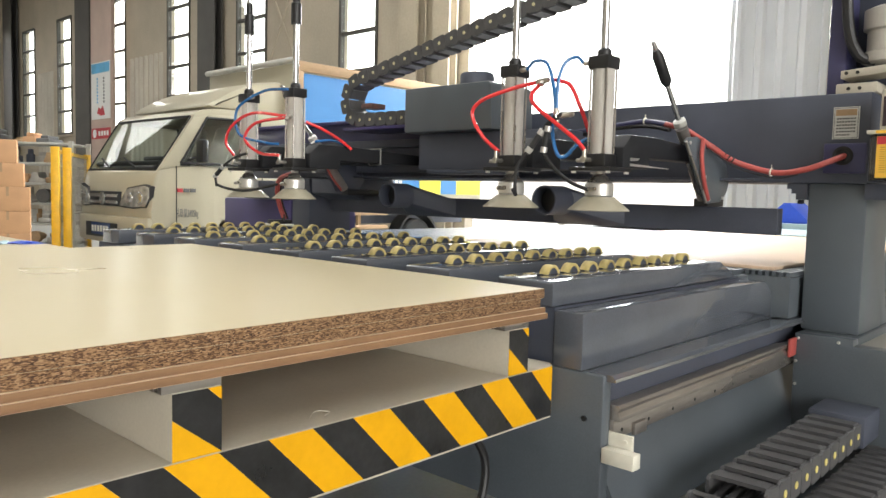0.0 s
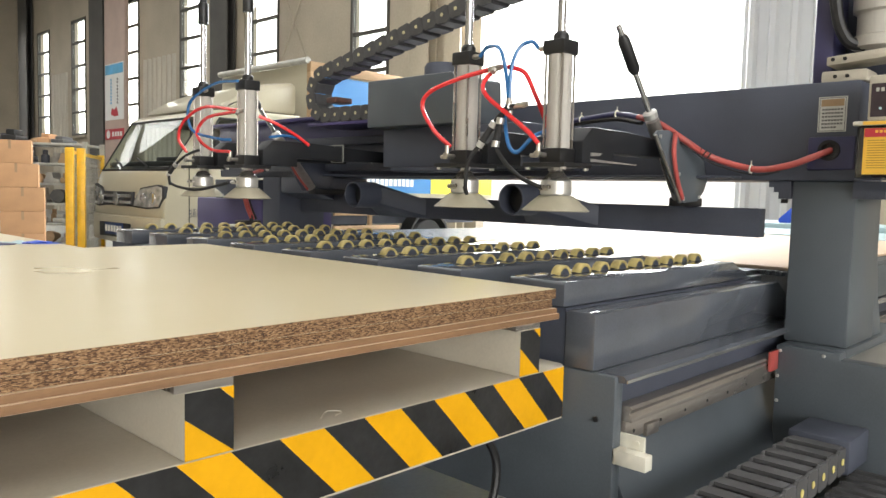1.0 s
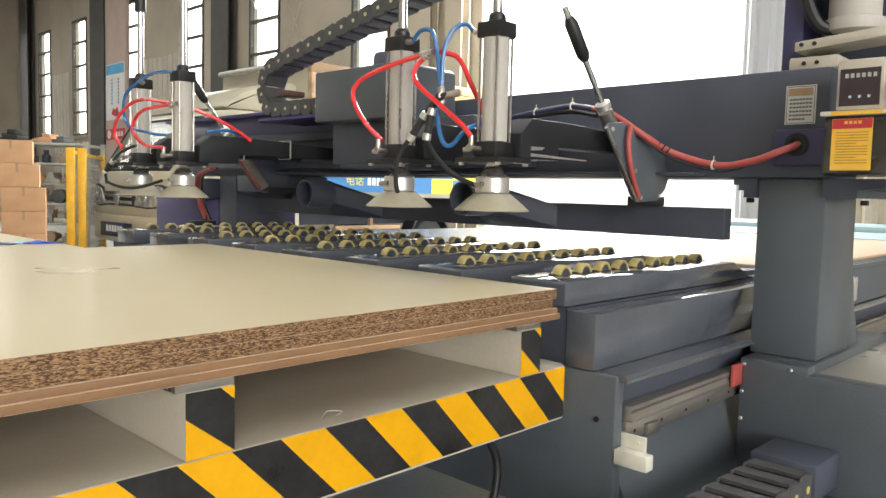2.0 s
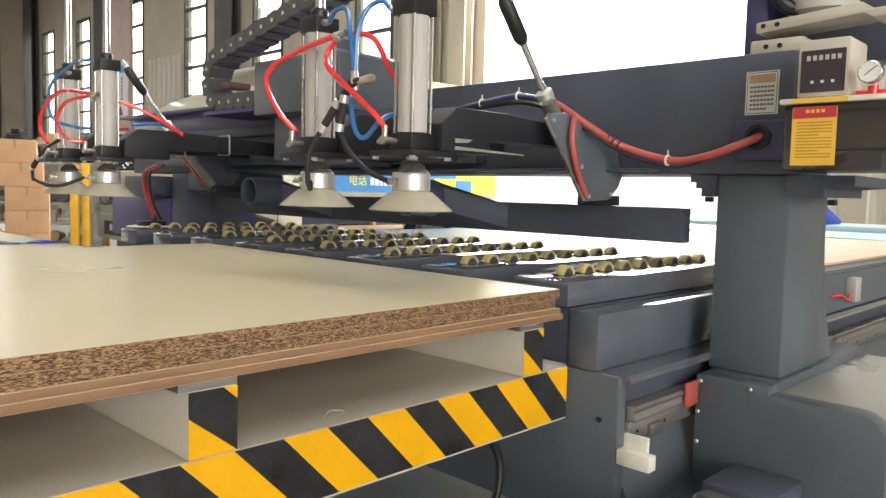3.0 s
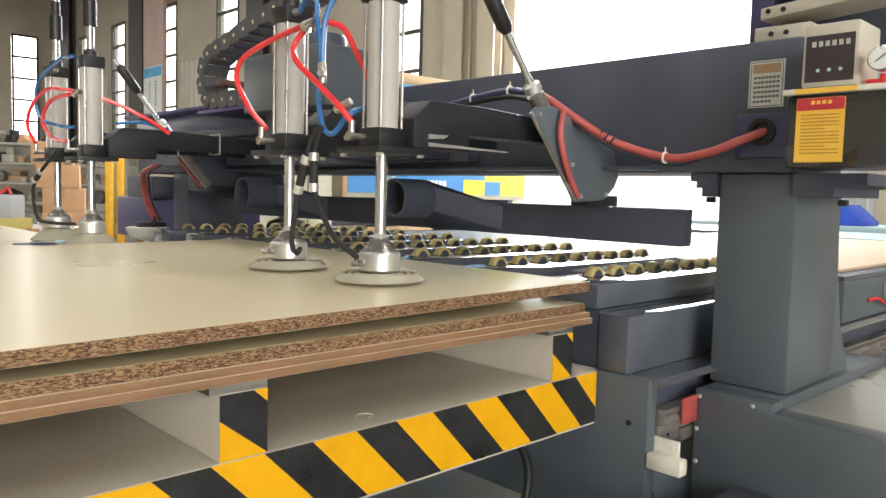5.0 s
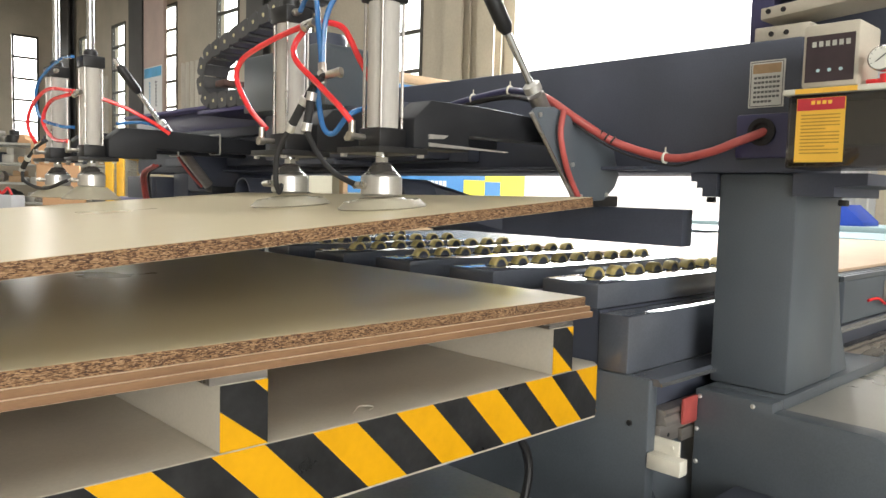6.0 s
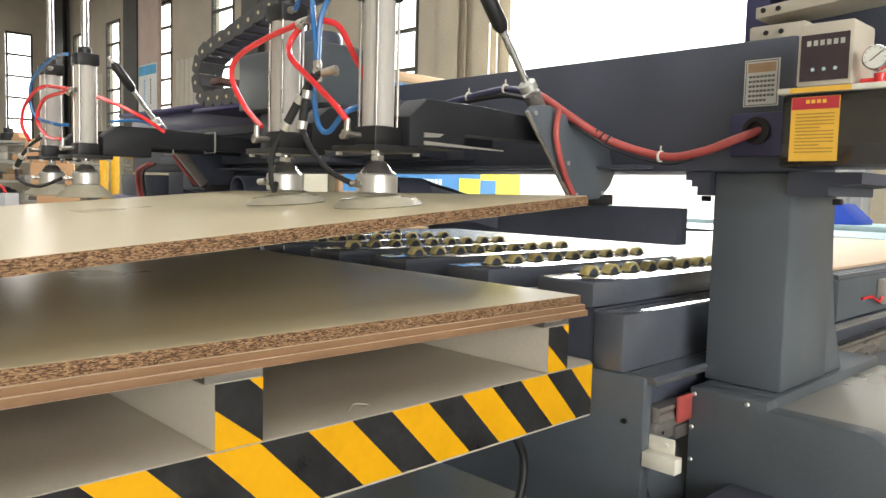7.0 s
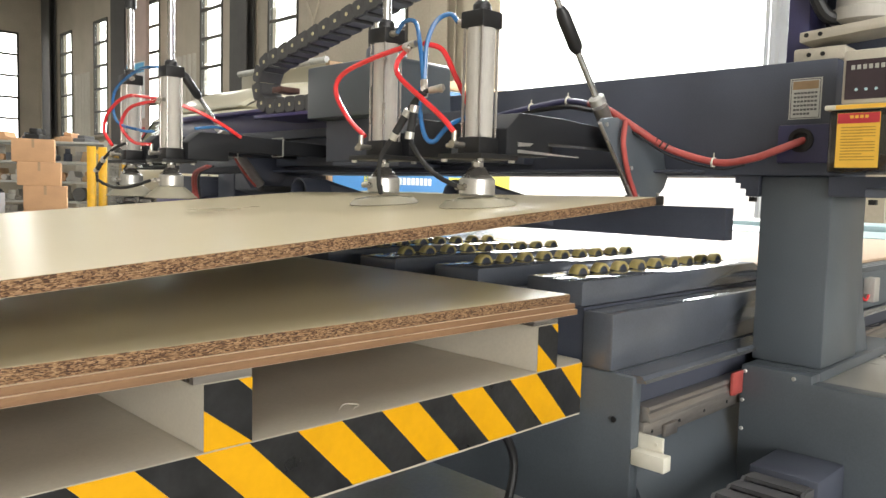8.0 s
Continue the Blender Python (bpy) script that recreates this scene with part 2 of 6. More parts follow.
def hose(bm, pts, r, seg=10, steps=10):
    """A bent round hose through the points."""
    P = [Vector(p) for p in pts]
    P = [P[0] * 2 - P[1]] + P + [P[-1] * 2 - P[-2]]
    line = []
    for i in range(1, len(P) - 2):
        a, b, c, d = P[i - 1:i + 3]
        for k in range(steps):
            t = k / steps
            line.append(0.5 * (2 * b + (c - a) * t + (2 * a - 5 * b + 4 * c - d) * t * t + (3 * b - a - 3 * c + d) * t ** 3))
    line.append(P[-2])
    up, rings = Vector((0.31, 0.52, 0.79)), []
    for i, p in enumerate(line):
        w = (line[min(i + 1, len(line) - 1)] - line[max(i - 1, 0)]).normalized()
        u = (up - w * up.dot(w)).normalized()
        up = u
        v = w.cross(u)
        rings.append([bm.verts.new(p + r * (math.cos(2 * math.pi * j / seg) * u + math.sin(2 * math.pi * j / seg) * v)) for j in range(seg)])
    for a, b in zip(rings, rings[1:]):
        for j in range(seg):
            f = bm.faces.new((a[j], a[(j + 1) % seg], b[(j + 1) % seg], b[j]))
            f.smooth = True
    bm.faces.new(rings[0][::-1])
    bm.faces.new(rings[-1])
    return bm


def part(name, bm, material, parent=None, label="", m=None):
    """Links a bmesh as one mesh object under a thing or a part."""
    me = bpy.data.meshes.new(name)
    bm.normal_update()
    bm.to_mesh(me)
    bm.free()
    me.set_sharp_from_angle(angle=radians(32))
    for one in (material if isinstance(material, (list, tuple)) else [material]):
        me.materials.append(one)
    ob = new(name, me)
    if parent:
        ob.parent = parent
    if m:
        ob.matrix_basis = m
    if label:
        ob["label"] = label
    return ob


def shared(name, mesh, parent, m):
    ob = new(name, mesh)
    ob.parent, ob.matrix_basis = parent, m
    return ob


def thing(name, label, category, m=None, group="", kind=""):
    ob = tagged(new(name), label, category, group, kind)
    ob.empty_display_size = 0.1
    if m:
        ob.matrix_basis = m
    return ob


def B():
    return bmesh.new()


# ---- the hall ----
WX, YEND, ZR = 9.2, 33.0, 9.0
XB, YB = -14.0, -10.0


def ground():
    bm = B()
    box(bm, -400, 400, -400, 400, -0.5, -0.004)
    tagged(part("ground", bm, M["yard"]), "pale concrete yard outside the hall", "ground", kind="structure")
    bm = B()
    box(bm, XB, WX, YB, YEND, -0.2, 0.0)
    tagged(part("floor", bm, M["floor"]), "smooth grey painted concrete workshop floor", "floor", kind="structure")


WINDOWS = [(29.3, 30.55), (25.95, 27.2), (21.9, 23.15), (18.1, 19.35), (14.55, 15.85), (10.7, 11.9)]
DOOR = (2.3, 8.27, 7.6)
ZS, ZT = 2.66, 6.6


def wall_piece(bm, y0, y1, z0, z1):
    box(bm, WX, WX + 0.22, y0, y1, z0, z1)


def east_wall():
    """Long wall with tall windows and a wide open gate."""
    bm = B()
    edges = sorted(WINDOWS)
    wall_piece(bm, YB, DOOR[0], 0, ZR)
    wall_piece(bm, DOOR[0], DOOR[1], DOOR[2], ZR)
    last = DOOR[1]
    for a, b in edges:
        wall_piece(bm, last, a, 0, ZR)
        wall_piece(bm, a, b, 0, ZS)
        wall_piece(bm, a, b, ZT, ZR)
        last = b
    wall_piece(bm, last, YEND, 0, ZR)
    wall = tagged(part("wall_east", bm, M["wallp"]), "long cream sheet-clad hall wall with tall windows", "wall", kind="structure")
    for n, (a, b) in enumerate(edges):
        w = thing("window_%d" % (n + 1), "tall narrow hall window with dark metal frame", "window", pose(WX, a, ZS), kind="structure")
        wd, ht = b - a, ZT - ZS
        bm = B()
        for y in (0.0, wd - 0.07):
            box(bm, -0.03, 0.08, y, y + 0.07, 0, ht)
        for z in (0.0, ht - 0.07):
            box(bm, -0.03, 0.08, 0.072, wd - 0.072, z, z + 0.07)
        part("window_frame", bm, M["frame"], w)
        k = 5
        for i in range(1, k):
            bm = B()
            z = ht * i / k - 0.03
            box(bm, -0.02, 0.06, 0.072, wd - 0.072, z, z + 0.075)
            part("mullion", bm, M["frame"], w)
        for i in range(k):
            bm = B()
            box(bm, 0.02, 0.03, 0.072, wd - 0.072, ht * i / k + 0.072, ht * (i + 1) / k - 0.032)
            p = part("pane", bm, M["glass"], w)
            p.visible_shadow = False
        bm = B()
        box(bm, -0.1, -0.031, -0.06, wd + 0.06, -0.09, -0.01, 0.01)
        part("window_sill", bm, M["wallp"], w)
    # ribbed sheet between the windows
    for y0, y1, z1 in ((27.6, 28.9, 4.9), (19.6, 21.5, 4.7), (-6.0, 2.0, 8.0)):
        bm = B()
        y = y0
        while y < y1:
            prism(bm, [(WX - 0.002, y), (WX - 0.06, y + 0.05), (WX - 0.06, y + 0.13), (WX - 0.002, y + 0.18)], "z", 0.0, z1)
            y += 0.30
        tagged(part("trim", bm, M["ribs"]), "vertical ribs of profiled steel wall sheet", "wall ribs", kind="structure")


def other_walls():
    for name, d in (("wall_north", (XB, WX, YEND, YEND + 0.22, 0, ZR)), ("wall_south", (XB, WX, YB - 0.22, YB, 0, ZR)), ("wall_west", (XB - 0.22, XB, YB, YEND, 0, ZR))):
        bm = B()
        if name == "wall_north":
            wins = [(-11, -9.2), (-7, -5.2), (-3, -1.2), (1, 2.8), (7.45, 8.42)]
            last = XB
            for a, b in wins:
                box(bm, last, a, d[2], d[3], 0, ZR)
                box(bm, a, b, d[2], d[3], 0, 2.6)
                box(bm, a, b, d[2], d[3], 6.8, ZR)
                last = b
            box(bm, last, WX, d[2], d[3], 0, ZR)
        elif name == "wall_south":
            box(bm, XB, -9.0, d[2], d[3], 0, ZR)
            box(bm, -9.0, -1.0, d[2], d[3], 5.3, ZR)
            box(bm, -1.0, WX, d[2], d[3], 0, ZR)
        else:
            box(bm, *d)
        tagged(part(name, bm, M["wallp"]), "cream sheet-clad end wall of the hall", "wall", kind="structure")
    for n, (a, b) in enumerate(((1, 2.8), (7.45, 8.42))):
        w = thing("window_%d" % (n + 7), "end wall window with dark horizontal bars", "window", pose(a, YEND, 2.6), kind="structure")
        for i in range(6):
            bm = B()
            box(bm, 0, b - a, -0.03, 0.06, i * 4.2 / 5 - 0.04, i * 4.2 / 5 + 0.04)
            part("mullion", bm, M["frame"], w)
        for x in (0, b - a - 0.08):
            bm = B()
            box(bm, x, x + 0.08, -0.05, -0.031, 0, 4.2)
            part("window_frame", bm, M["frame"], w)
    bm = B()
    # Openings added in the unseen roof, above the fill lamps.
    skies = ((-7.1, -4.9), (0.9, 3.1))
    last = XB
    for a, b in skies:
        box(bm, last, a, YB, YEND, ZR, ZR + 0.15)
        box(bm, a, b, YB, -10 + 0.6, ZR, ZR + 0.15)
        box(bm, a, b, 31.6 if a > 0 else 17.0, YEND, ZR, ZR + 0.15)
        last = b
    box(bm, last, WX, YB, YEND, ZR, ZR + 0.15)
    tagged(part("ceiling", bm, M["roof"]), "dark profiled steel roof with added unseen light openings", "ceiling", kind="structure")
    sheet = bpy.data.materials.new("added_sun_diffuser")
    sheet.use_nodes = True
    nt = sheet.node_tree
    tl, df, mx = nt.nodes.new("ShaderNodeBsdfTranslucent"), nt.nodes.new("ShaderNodeBsdfDiffuse"), nt.nodes.new("ShaderNodeMixShader")
    tl.inputs[0].default_value, df.inputs[0].default_value = (0.75, 0.75, 0.72, 1), (0.7, 0.7, 0.68, 1)
    nt.links.new(tl.outputs[0], mx.inputs[1])
    nt.links.new(df.outputs[0], mx.inputs[2])
    nt.links.new(mx.outputs[0], nt.nodes["Material Output"].inputs[0])
    # Unseen sheets added over the openings to keep sun patches off the floor.
    for (a, b), y1 in zip(skies, (17.0, 31.6)):
        bm = B()
        box(bm, a, b, -9.4, y1, ZR + 0.152, ZR + 0.165)
        tagged(part("skylight", bm, sheet), "unseen translucent roof sheet added to soften the sun", "skylight", kind="structure")
    for y in (-4.0, 2.0, 8.6, 17.2, 25.0, 31.0):
        g = thing("roof_girder", "dark steel roof girder across the hall", "girder", pose(0, y, ZR - 0.6), group="roof girders", kind="structure")
        bm = B()
        box(bm, XB, WX - 0.02, -0.12, 0.12, 0.0, 0.05)
        box(bm, XB, WX - 0.02, -0.12, 0.12, 0.5, 0.55)
        box(bm, XB, WX - 0.02, -0.03, 0.03, 0.052, 0.498)
        part("beam", bm, M["column"], g)


def steel_column(y, wide, material, label):
    c = thing("steel_column", label, "column", pose(WX, y, 0), group="wall columns", kind="structure")
    bm = B()
    box(bm, -0.30, -0.27, 0, wide, 0, ZR - 0.65)
    box(bm, -0.10, -0.06, 0, wide, 0, ZR - 0.65)
    box(bm, -0.27, -0.10, wide * 0.45, wide * 0.55, 0, ZR - 0.65)
    part("web", bm, material, c)
    bm = B()
    box(bm, -0.38, -0.02, -0.08, wide + 0.08, 0.001, 0.03)
    part("base_plate", bm, material, c)


def pier_and_poster():
    bm = B()
    box(bm, WX - 0.45, WX - 0.33, 21.9, 23.37, 0, ZR - 0.7, 0.02)
    tagged(part("pier", bm, M["pier"]), "pinkish painted wall pier carrying a poster", "pier", kind="structure")
    x = WX - 0.46
    p = thing("poster", "white safety poster with blue top and red emblem", "poster", pose(x, 21.95, 2.96))
    bm = B()
    box(bm, -0.012, 0, 0, 1.33, 0, 1.70)
    part("sheet", bm, M["poster_w"], p)
    bm = B()
    box(bm, -0.018, -0.0125, 0.03, 1.30, 1.38, 1.67)
    part("header_band", bm, M["poster_b"], p, "blue sky-like header band")
    for c, y in enumerate((0.38, 0.84)):
        for i in range(8):
            bm = B()
            box(bm, -0.016, -0.0125, y, y + 0.09, 0.48 + i * 0.1, 0.54 + i * 0.1)
            part("text_bar", bm, M["poster_b"] if c else M["ink"], p)
    bm = B()
    prism(bm, [(0.35, 0.12), (0.65, 0.1), (0.9, 0.18), (0.82, 0.36), (0.65, 0.3), (0.5, 0.4)], "x", -0.017, -0.0125)
    part("emblem", bm, M["label_r"], p, "red emblem")
    p = thing("safety_sign", "small red safety sign with pale print", "sign", pose(x, 21.95, 2.37))
    bm = B()
    box(bm, -0.012, 0, 0, 1.33, 0, 0.32)
    part("plate", bm, M["label_r"], p)
    bm = B()
    turned(bm, [(0.13, 0), (0.13, 0.004)], (-0.0125, 1.10, 0.16), (-1, 0, 0))
    part("symbol", bm, M["poster_w"], p)
    for i in range(4):
        bm = B()
        box(bm, -0.016, -0.0125, 0.12 + i * 0.19, 0.25 + i * 0.19, 0.09, 0.23)
        part("text_bar", bm, M["poster_w"], p)


def bracing():
    b = thing("wind_bracing", "thin crossed steel bracing rods on the wall", "bracing", pose(WX - 0.2, 12.4, 0), kind="structure")
    for a, c in (((0, 0.0, 7.0), (0, 2.6, 2.4)), ((0.03, 2.6, 7.0), (0.03, 0.0, 2.4))):
        bm = B()
        rod(bm, a, c, 0.022, 8)
        part("rod", bm, M["wallp"], b)


def gate_leaf():
    g = thing("sliding_gate", "white ribbed sheet metal gate leaf, slid open", "gate", pose(WX + 0.35, 1.16, 0))
    bm = B()
    box(bm, 0, 0.05, 0, 2.55, 0.03, 7.9)
    part("leaf", bm, M["gate"], g)
    for i in range(9):
        bm = B()
        y = 0.06 + i * 0.285
        prism(bm, [(-0.0005, y), (-0.05, y + 0.04), (-0.05, y + 0.11), (-0.0005, y + 0.15)], "z", 0.05, 7.88)
        part("rib", bm, M["gate"], g)
    bm = B()
    box(bm, 0.01, 0.04, 0.1, 2.4, 0.0, 0.0295)
    part("guide", bm, M["shelf"], g)


ground()
gate_leaf()
east_wall()
other_walls()
for y, w, k, l in ((23.85, 1.1, "column", "dark steel hall column beside the poster pier"), (30.9, 0.9, "column", "dark steel hall column near the corner"), (16.39, 0.82, "column", "dark steel hall column between windows"), (9.3, 0.5, "wallp", "cream steel hall column beside the gate"), (8.5, 0.4, "wallp", "cream steel gate jamb column")):
    steel_column(y, w, M[k], l)
pier_and_poster()
bracing()


# ---- outside the gate ----
def outside():
    bm = B()
    box(bm, 90, 91, -200, 300, -1, 120)
    box(bm, -90, 89.9, 200, 201, -1, 120)
    tagged(part("backdrop", bm, glow_material("bright_hazy_sky", (1.0, 1.0, 0.98), 2.6)), "bright white hazy sky", "sky", kind="structure")
    b = thing("far_building", "pale sunlit building across the yard", "building", pose(48, -30, 0), kind="structure")
    bm = B()
    box(bm, 0, 10, 0, 110, 0, 4.4)
    part("wall", bm, M["farwall"], b)
    bm = B()
    box(bm, -0.4, 10.4, -0.4, 110.4, 4.401, 4.7)
    part("roof", bm, M["farwall"], b)


outside()


# ---- the machine bed with its roller trays ----
ZTRAY = 0.843
ROWS = [0.108 + 0.257 * i for i in range(8)]


def roller_mesh():
    """A small transfer roller with its axis along y: ochre tread round a dark hub."""
    bm, seg = B(), 22
    prof = [(0.0065, -0.009), (0.0165, -0.0088), (0.0172, -0.0105), (0.0212, -0.0105), (0.0228, -0.009), (0.0228, 0.009), (0.0212, 0.0105), (0.0172, 0.0105), (0.0165, 0.0088), (0.0065, 0.009)]
    turned(bm, prof, (0, 0, 0), (0, 1, 0), seg)
    for f in bm.faces:
        r = max(math.hypot(v.co.x, v.co.z) for v in f.verts)
        f.material_index = 0 if r > 0.0167 else 1
    me = bpy.data.meshes.new("roller")
    bm.to_mesh(me)
    bm.free()
    me.materials.append(M["tyre_y"])
    me.materials.append(M["dark"])
    return me


def machine_bed():
    bed = thing("machine_bed", "dark grey welded steel bed of a panel cutting machine", "machine bed", pose(0, 0, 0))
    x1 = 4.2
    bm = B()
    box(bm, 0.0905, x1, -0.045, 2.02, 0.40, 0.688, 0.003)
    part("frame", bm, M["grey"], bed)
    bm = B()
    box(bm, 0.0615, 0.090, -0.088, 2.02, 0.40, 0.688, 0.005)
    part("front_plate", bm, M["grey"], bed)
    for x in (0.11, 1.2, 2.4, 3.6):
        for y in (0.0, 1.88):
            bm = B()
            box(bm, x, x + 0.14, y, y + 0.12, 0.03, 0.399, 0.005)
            box(bm, x - 0.03, x + 0.17, y - 0.03, y + 0.15, 0.0, 0.03, 0.004)
            part("leg", bm, M["grey"], bed)
    # stepped side block below the trays
    bm = B()
    prism(bm, [(0.062, 0.6885), (0.062, 0.792), (0.93, 0.792), (0.985, 0.76), (0.985, 0.6885)], "y", -0.042, 0.022, 0.004)
    part("side_block", bm, M["gloss"], bed)
    bm = B()
    box(bm, 0.066, 0.93, 0.0235, 2.0, 0.6885, 0.795)
    part("tray_support", bm, M["dark"], bed)
    me = roller_mesh()
    for y in ROWS:
        bm = B()
        prism(bm, [(0.06, 0.797), (0.06, ZTRAY - 0.004), (0.064, ZTRAY), (0.80, ZTRAY), (0.90, 0.80), (0.90, 0.797)], "y", y - 0.0835, y + 0.0445, 0.0015)
        tray = part("roller_tray", bm, M["gloss"], bed)
        for i in range(9):
            x = 0.168 + 0.0735 * i
            shared("roller", me, tray, pose(x, y, ZTRAY - 0.0035, 0, 7 * i, 0))
        bm = B()
        for i in range(9):
            x = 0.168 + 0.0735 * i
            box(bm, x - 0.029, x + 0.029, y - 0.0145, y + 0.0145, ZTRAY + 0.0002, ZTRAY + 0.0008)
            box(bm, x - 0.034, x - 0.0292, y - 0.006, y + 0.006, ZTRAY + 0.0002, ZTRAY + 0.0025)
        part("bracket", bm, M["black"], tray)
    # the wooden-grid vacuum table behind the trays
    bm = B()
    box(bm, 0.99, x1, -0.085, 2.0, 0.6905, 0.80, 0.004)
    part("table_body", bm, M["grey"], bed)
    bm = B()
    box(bm, 0.915, 0.985, 0.024, 2.0, 0.70, 0.800)
    part("table_edge", bm, M["grey"], bed)
    for i in range(115):
        y = -0.082 + i * 0.018
        bm = B()
        box(bm, 0.925 if y > 0.03 else 0.992, x1 - 0.01, y, y + 0.010, 0.8005, 0.8125)
        part("table_rib", bm, M["grey"], bed)
    # side rail, rack and cover strip
    bm = B()
    prism(bm, [(-0.046, 0.6885), (-0.098, 0.690), (-0.104, 0.684), (-0.104, 0.678), (-0.046, 0.676)], "x", 0.07, x1)
    part("cover_strip", bm, M["gloss"], bed, "dark painted cover strip")
    bm = B()
    box(bm, 0.07, x1, -0.1062, -0.1042, 0.6782, 0.6842)
    part("edge_strip", bm, M["chrome"], bed, "bright steel edge strip")
    bm = B()
    box(bm, 0.0905, x1, -0.072, -0.0465, 0.56, 0.675)
    part("rail_seat", bm, M["dark"], bed)
    bm = B()
    prism(bm, [(-0.0725, 0.632), (-0.100, 0.632), (-0.104, 0.627), (-0.099, 0.619), (-0.104, 0.611), (-0.104, 0.604), (-0.0725, 0.604)], "x", 0.094, x1, 0.0008)
    part("linear_rail", bm, M["rail"], bed, "bright profiled steel guide rail")
    bm = B()
    box(bm, 0.0915, x1, -0.094, -0.0725, 0.570, 0.6035, 0.001)
    part("gear_rack", bm, M["rail"], bed, "oily steel gear rack")
    for i in range(16):
        bm = B()
        turned(bm, [(0.0034, 0), (0.0034, 0.001)], (0.12 + 0.1 * i, -0.0942, 0.583), (0, -1, 0), 10)
        part("bolt", bm, M["black"], bed)
    bm = B()
    box(bm, 0.155, 0.20, -0.102, -0.0945, 0.566, 0.588, 0.001)
    part("rack_joint", bm, M["rail"], bed)
    # ivory stop bracket
    bm = B()
    box(bm, 0.060, 0.085, -0.152, -0.0885, 0.535, 0.562, 0.002)
    box(bm, 0.0852, 0.092, -0.135, -0.060, 0.545, 0.586, 0.0015)
    turned(bm, [(0.004, 0), (0.004, 0.003)], (0.0855, -0.122, 0.574), (-1, 0, 0), 12)
    part("stop_bracket", bm, M["ivory"], bed, "ivory painted stop bracket")
    # No real opening: a black disc gives the dark of the hole.
    bm = B()
    turned(bm, [(0.005, 0), (0.005, 0.003)], (0.0612, -0.052, 0.606), (-1, 0, 0), 12)
    part("bolt_hole", bm, M["black"], bed)
    bm = B()
    prism(bm, [(-0.046, 0.555), (-0.046, 0.47), (-0.075, 0.40), (-0.11, 0.40), (-0.11, 0.44), (-0.08, 0.50), (-0.0655, 0.555)], "x", 0.09, x1)
    part("lower_cover", bm, M["grey"], bed)
    # small valve block behind the column
    bm = B()
    box(bm, 1.30, 1.35, -0.115, -0.0855, 0.715, 0.785, 0.003)
    part("valve_block", bm, M["alu"], bed)
    bm = B()
    hose(bm, [(1.30, -0.10, 0.735), (1.26, -0.105, 0.725), (1.21, -0.10, 0.742), (1.17, -0.088, 0.738)], 0.004)
    part("air_line", bm, M["red"], bed)
    return bed


machine_bed()


def table_sheet():
    t = thing("fibreboard_sheet", "plain tan fibreboard sheet lying on the machine table", "sheet", pose(1.025, -0.03, 0.8130))
    bm = B()
    box(bm, 0, 2.44, 0, 1.22, 0, 0.009, 0.001)
    part("panel", bm, M["mdf_face"], t)
    t = thing("plastic_film", "pale blue protective film on the far end of the table", "film", pose(3.0, -0.03, 0.8230))
    bm = B()
    box(bm, 0.0, 0.9, 0, 1.9, 0, 0.004)
    part("sheet", bm, M["paleblue"], t)


table_sheet()


# ---- the stack on its lifting platform ----
def board(name, label, x1, z0, thick, edge, face, y0=0.0):
    """One flat board with its origin at the floor of the stack corner."""
    t = thing(name, label, "board", pose(0, 0, z0))
    bm = B()
    box(bm, -1.83, x1, y0, 1.22, 0.0003, thick - 0.0003, 0.0011)
    part("core", bm, edge, t, "raw pressed wood core")
    for nm, a, b in (("top_face", thick - 0.0003, thick), ("bottom_face", 0.0, 0.0003)):
        bm = B()
        box(bm, -1.8288, x1 - 0.0010, y0 + 0.0010, 1.2188, a, b)
        part(nm, bm, face, t)
    return t


TOP = board("chipboard", "cream laminated chipboard with raw edges, picked up by suction cups", 0.0, 0.8212, 0.0168, M["chip"], M["laminate"])
SECOND = board("chipboard", "cream laminated chipboard with raw edges, next on the stack", -0.007, 0.8045, 0.0165, M["chip"], M["laminate"], 0.003)
THIRD = board("fibreboard", "brown fibreboard sheet under the chipboards", 0.004, 0.7949, 0.0094, M["mdf"], M["mdf_face"])
FOURTH = board("fibreboard", "brown fibreboard base sheet lying on the platform", 0.008, 0.7848, 0.0099, M["mdf"], M["mdf_face"], -0.003)


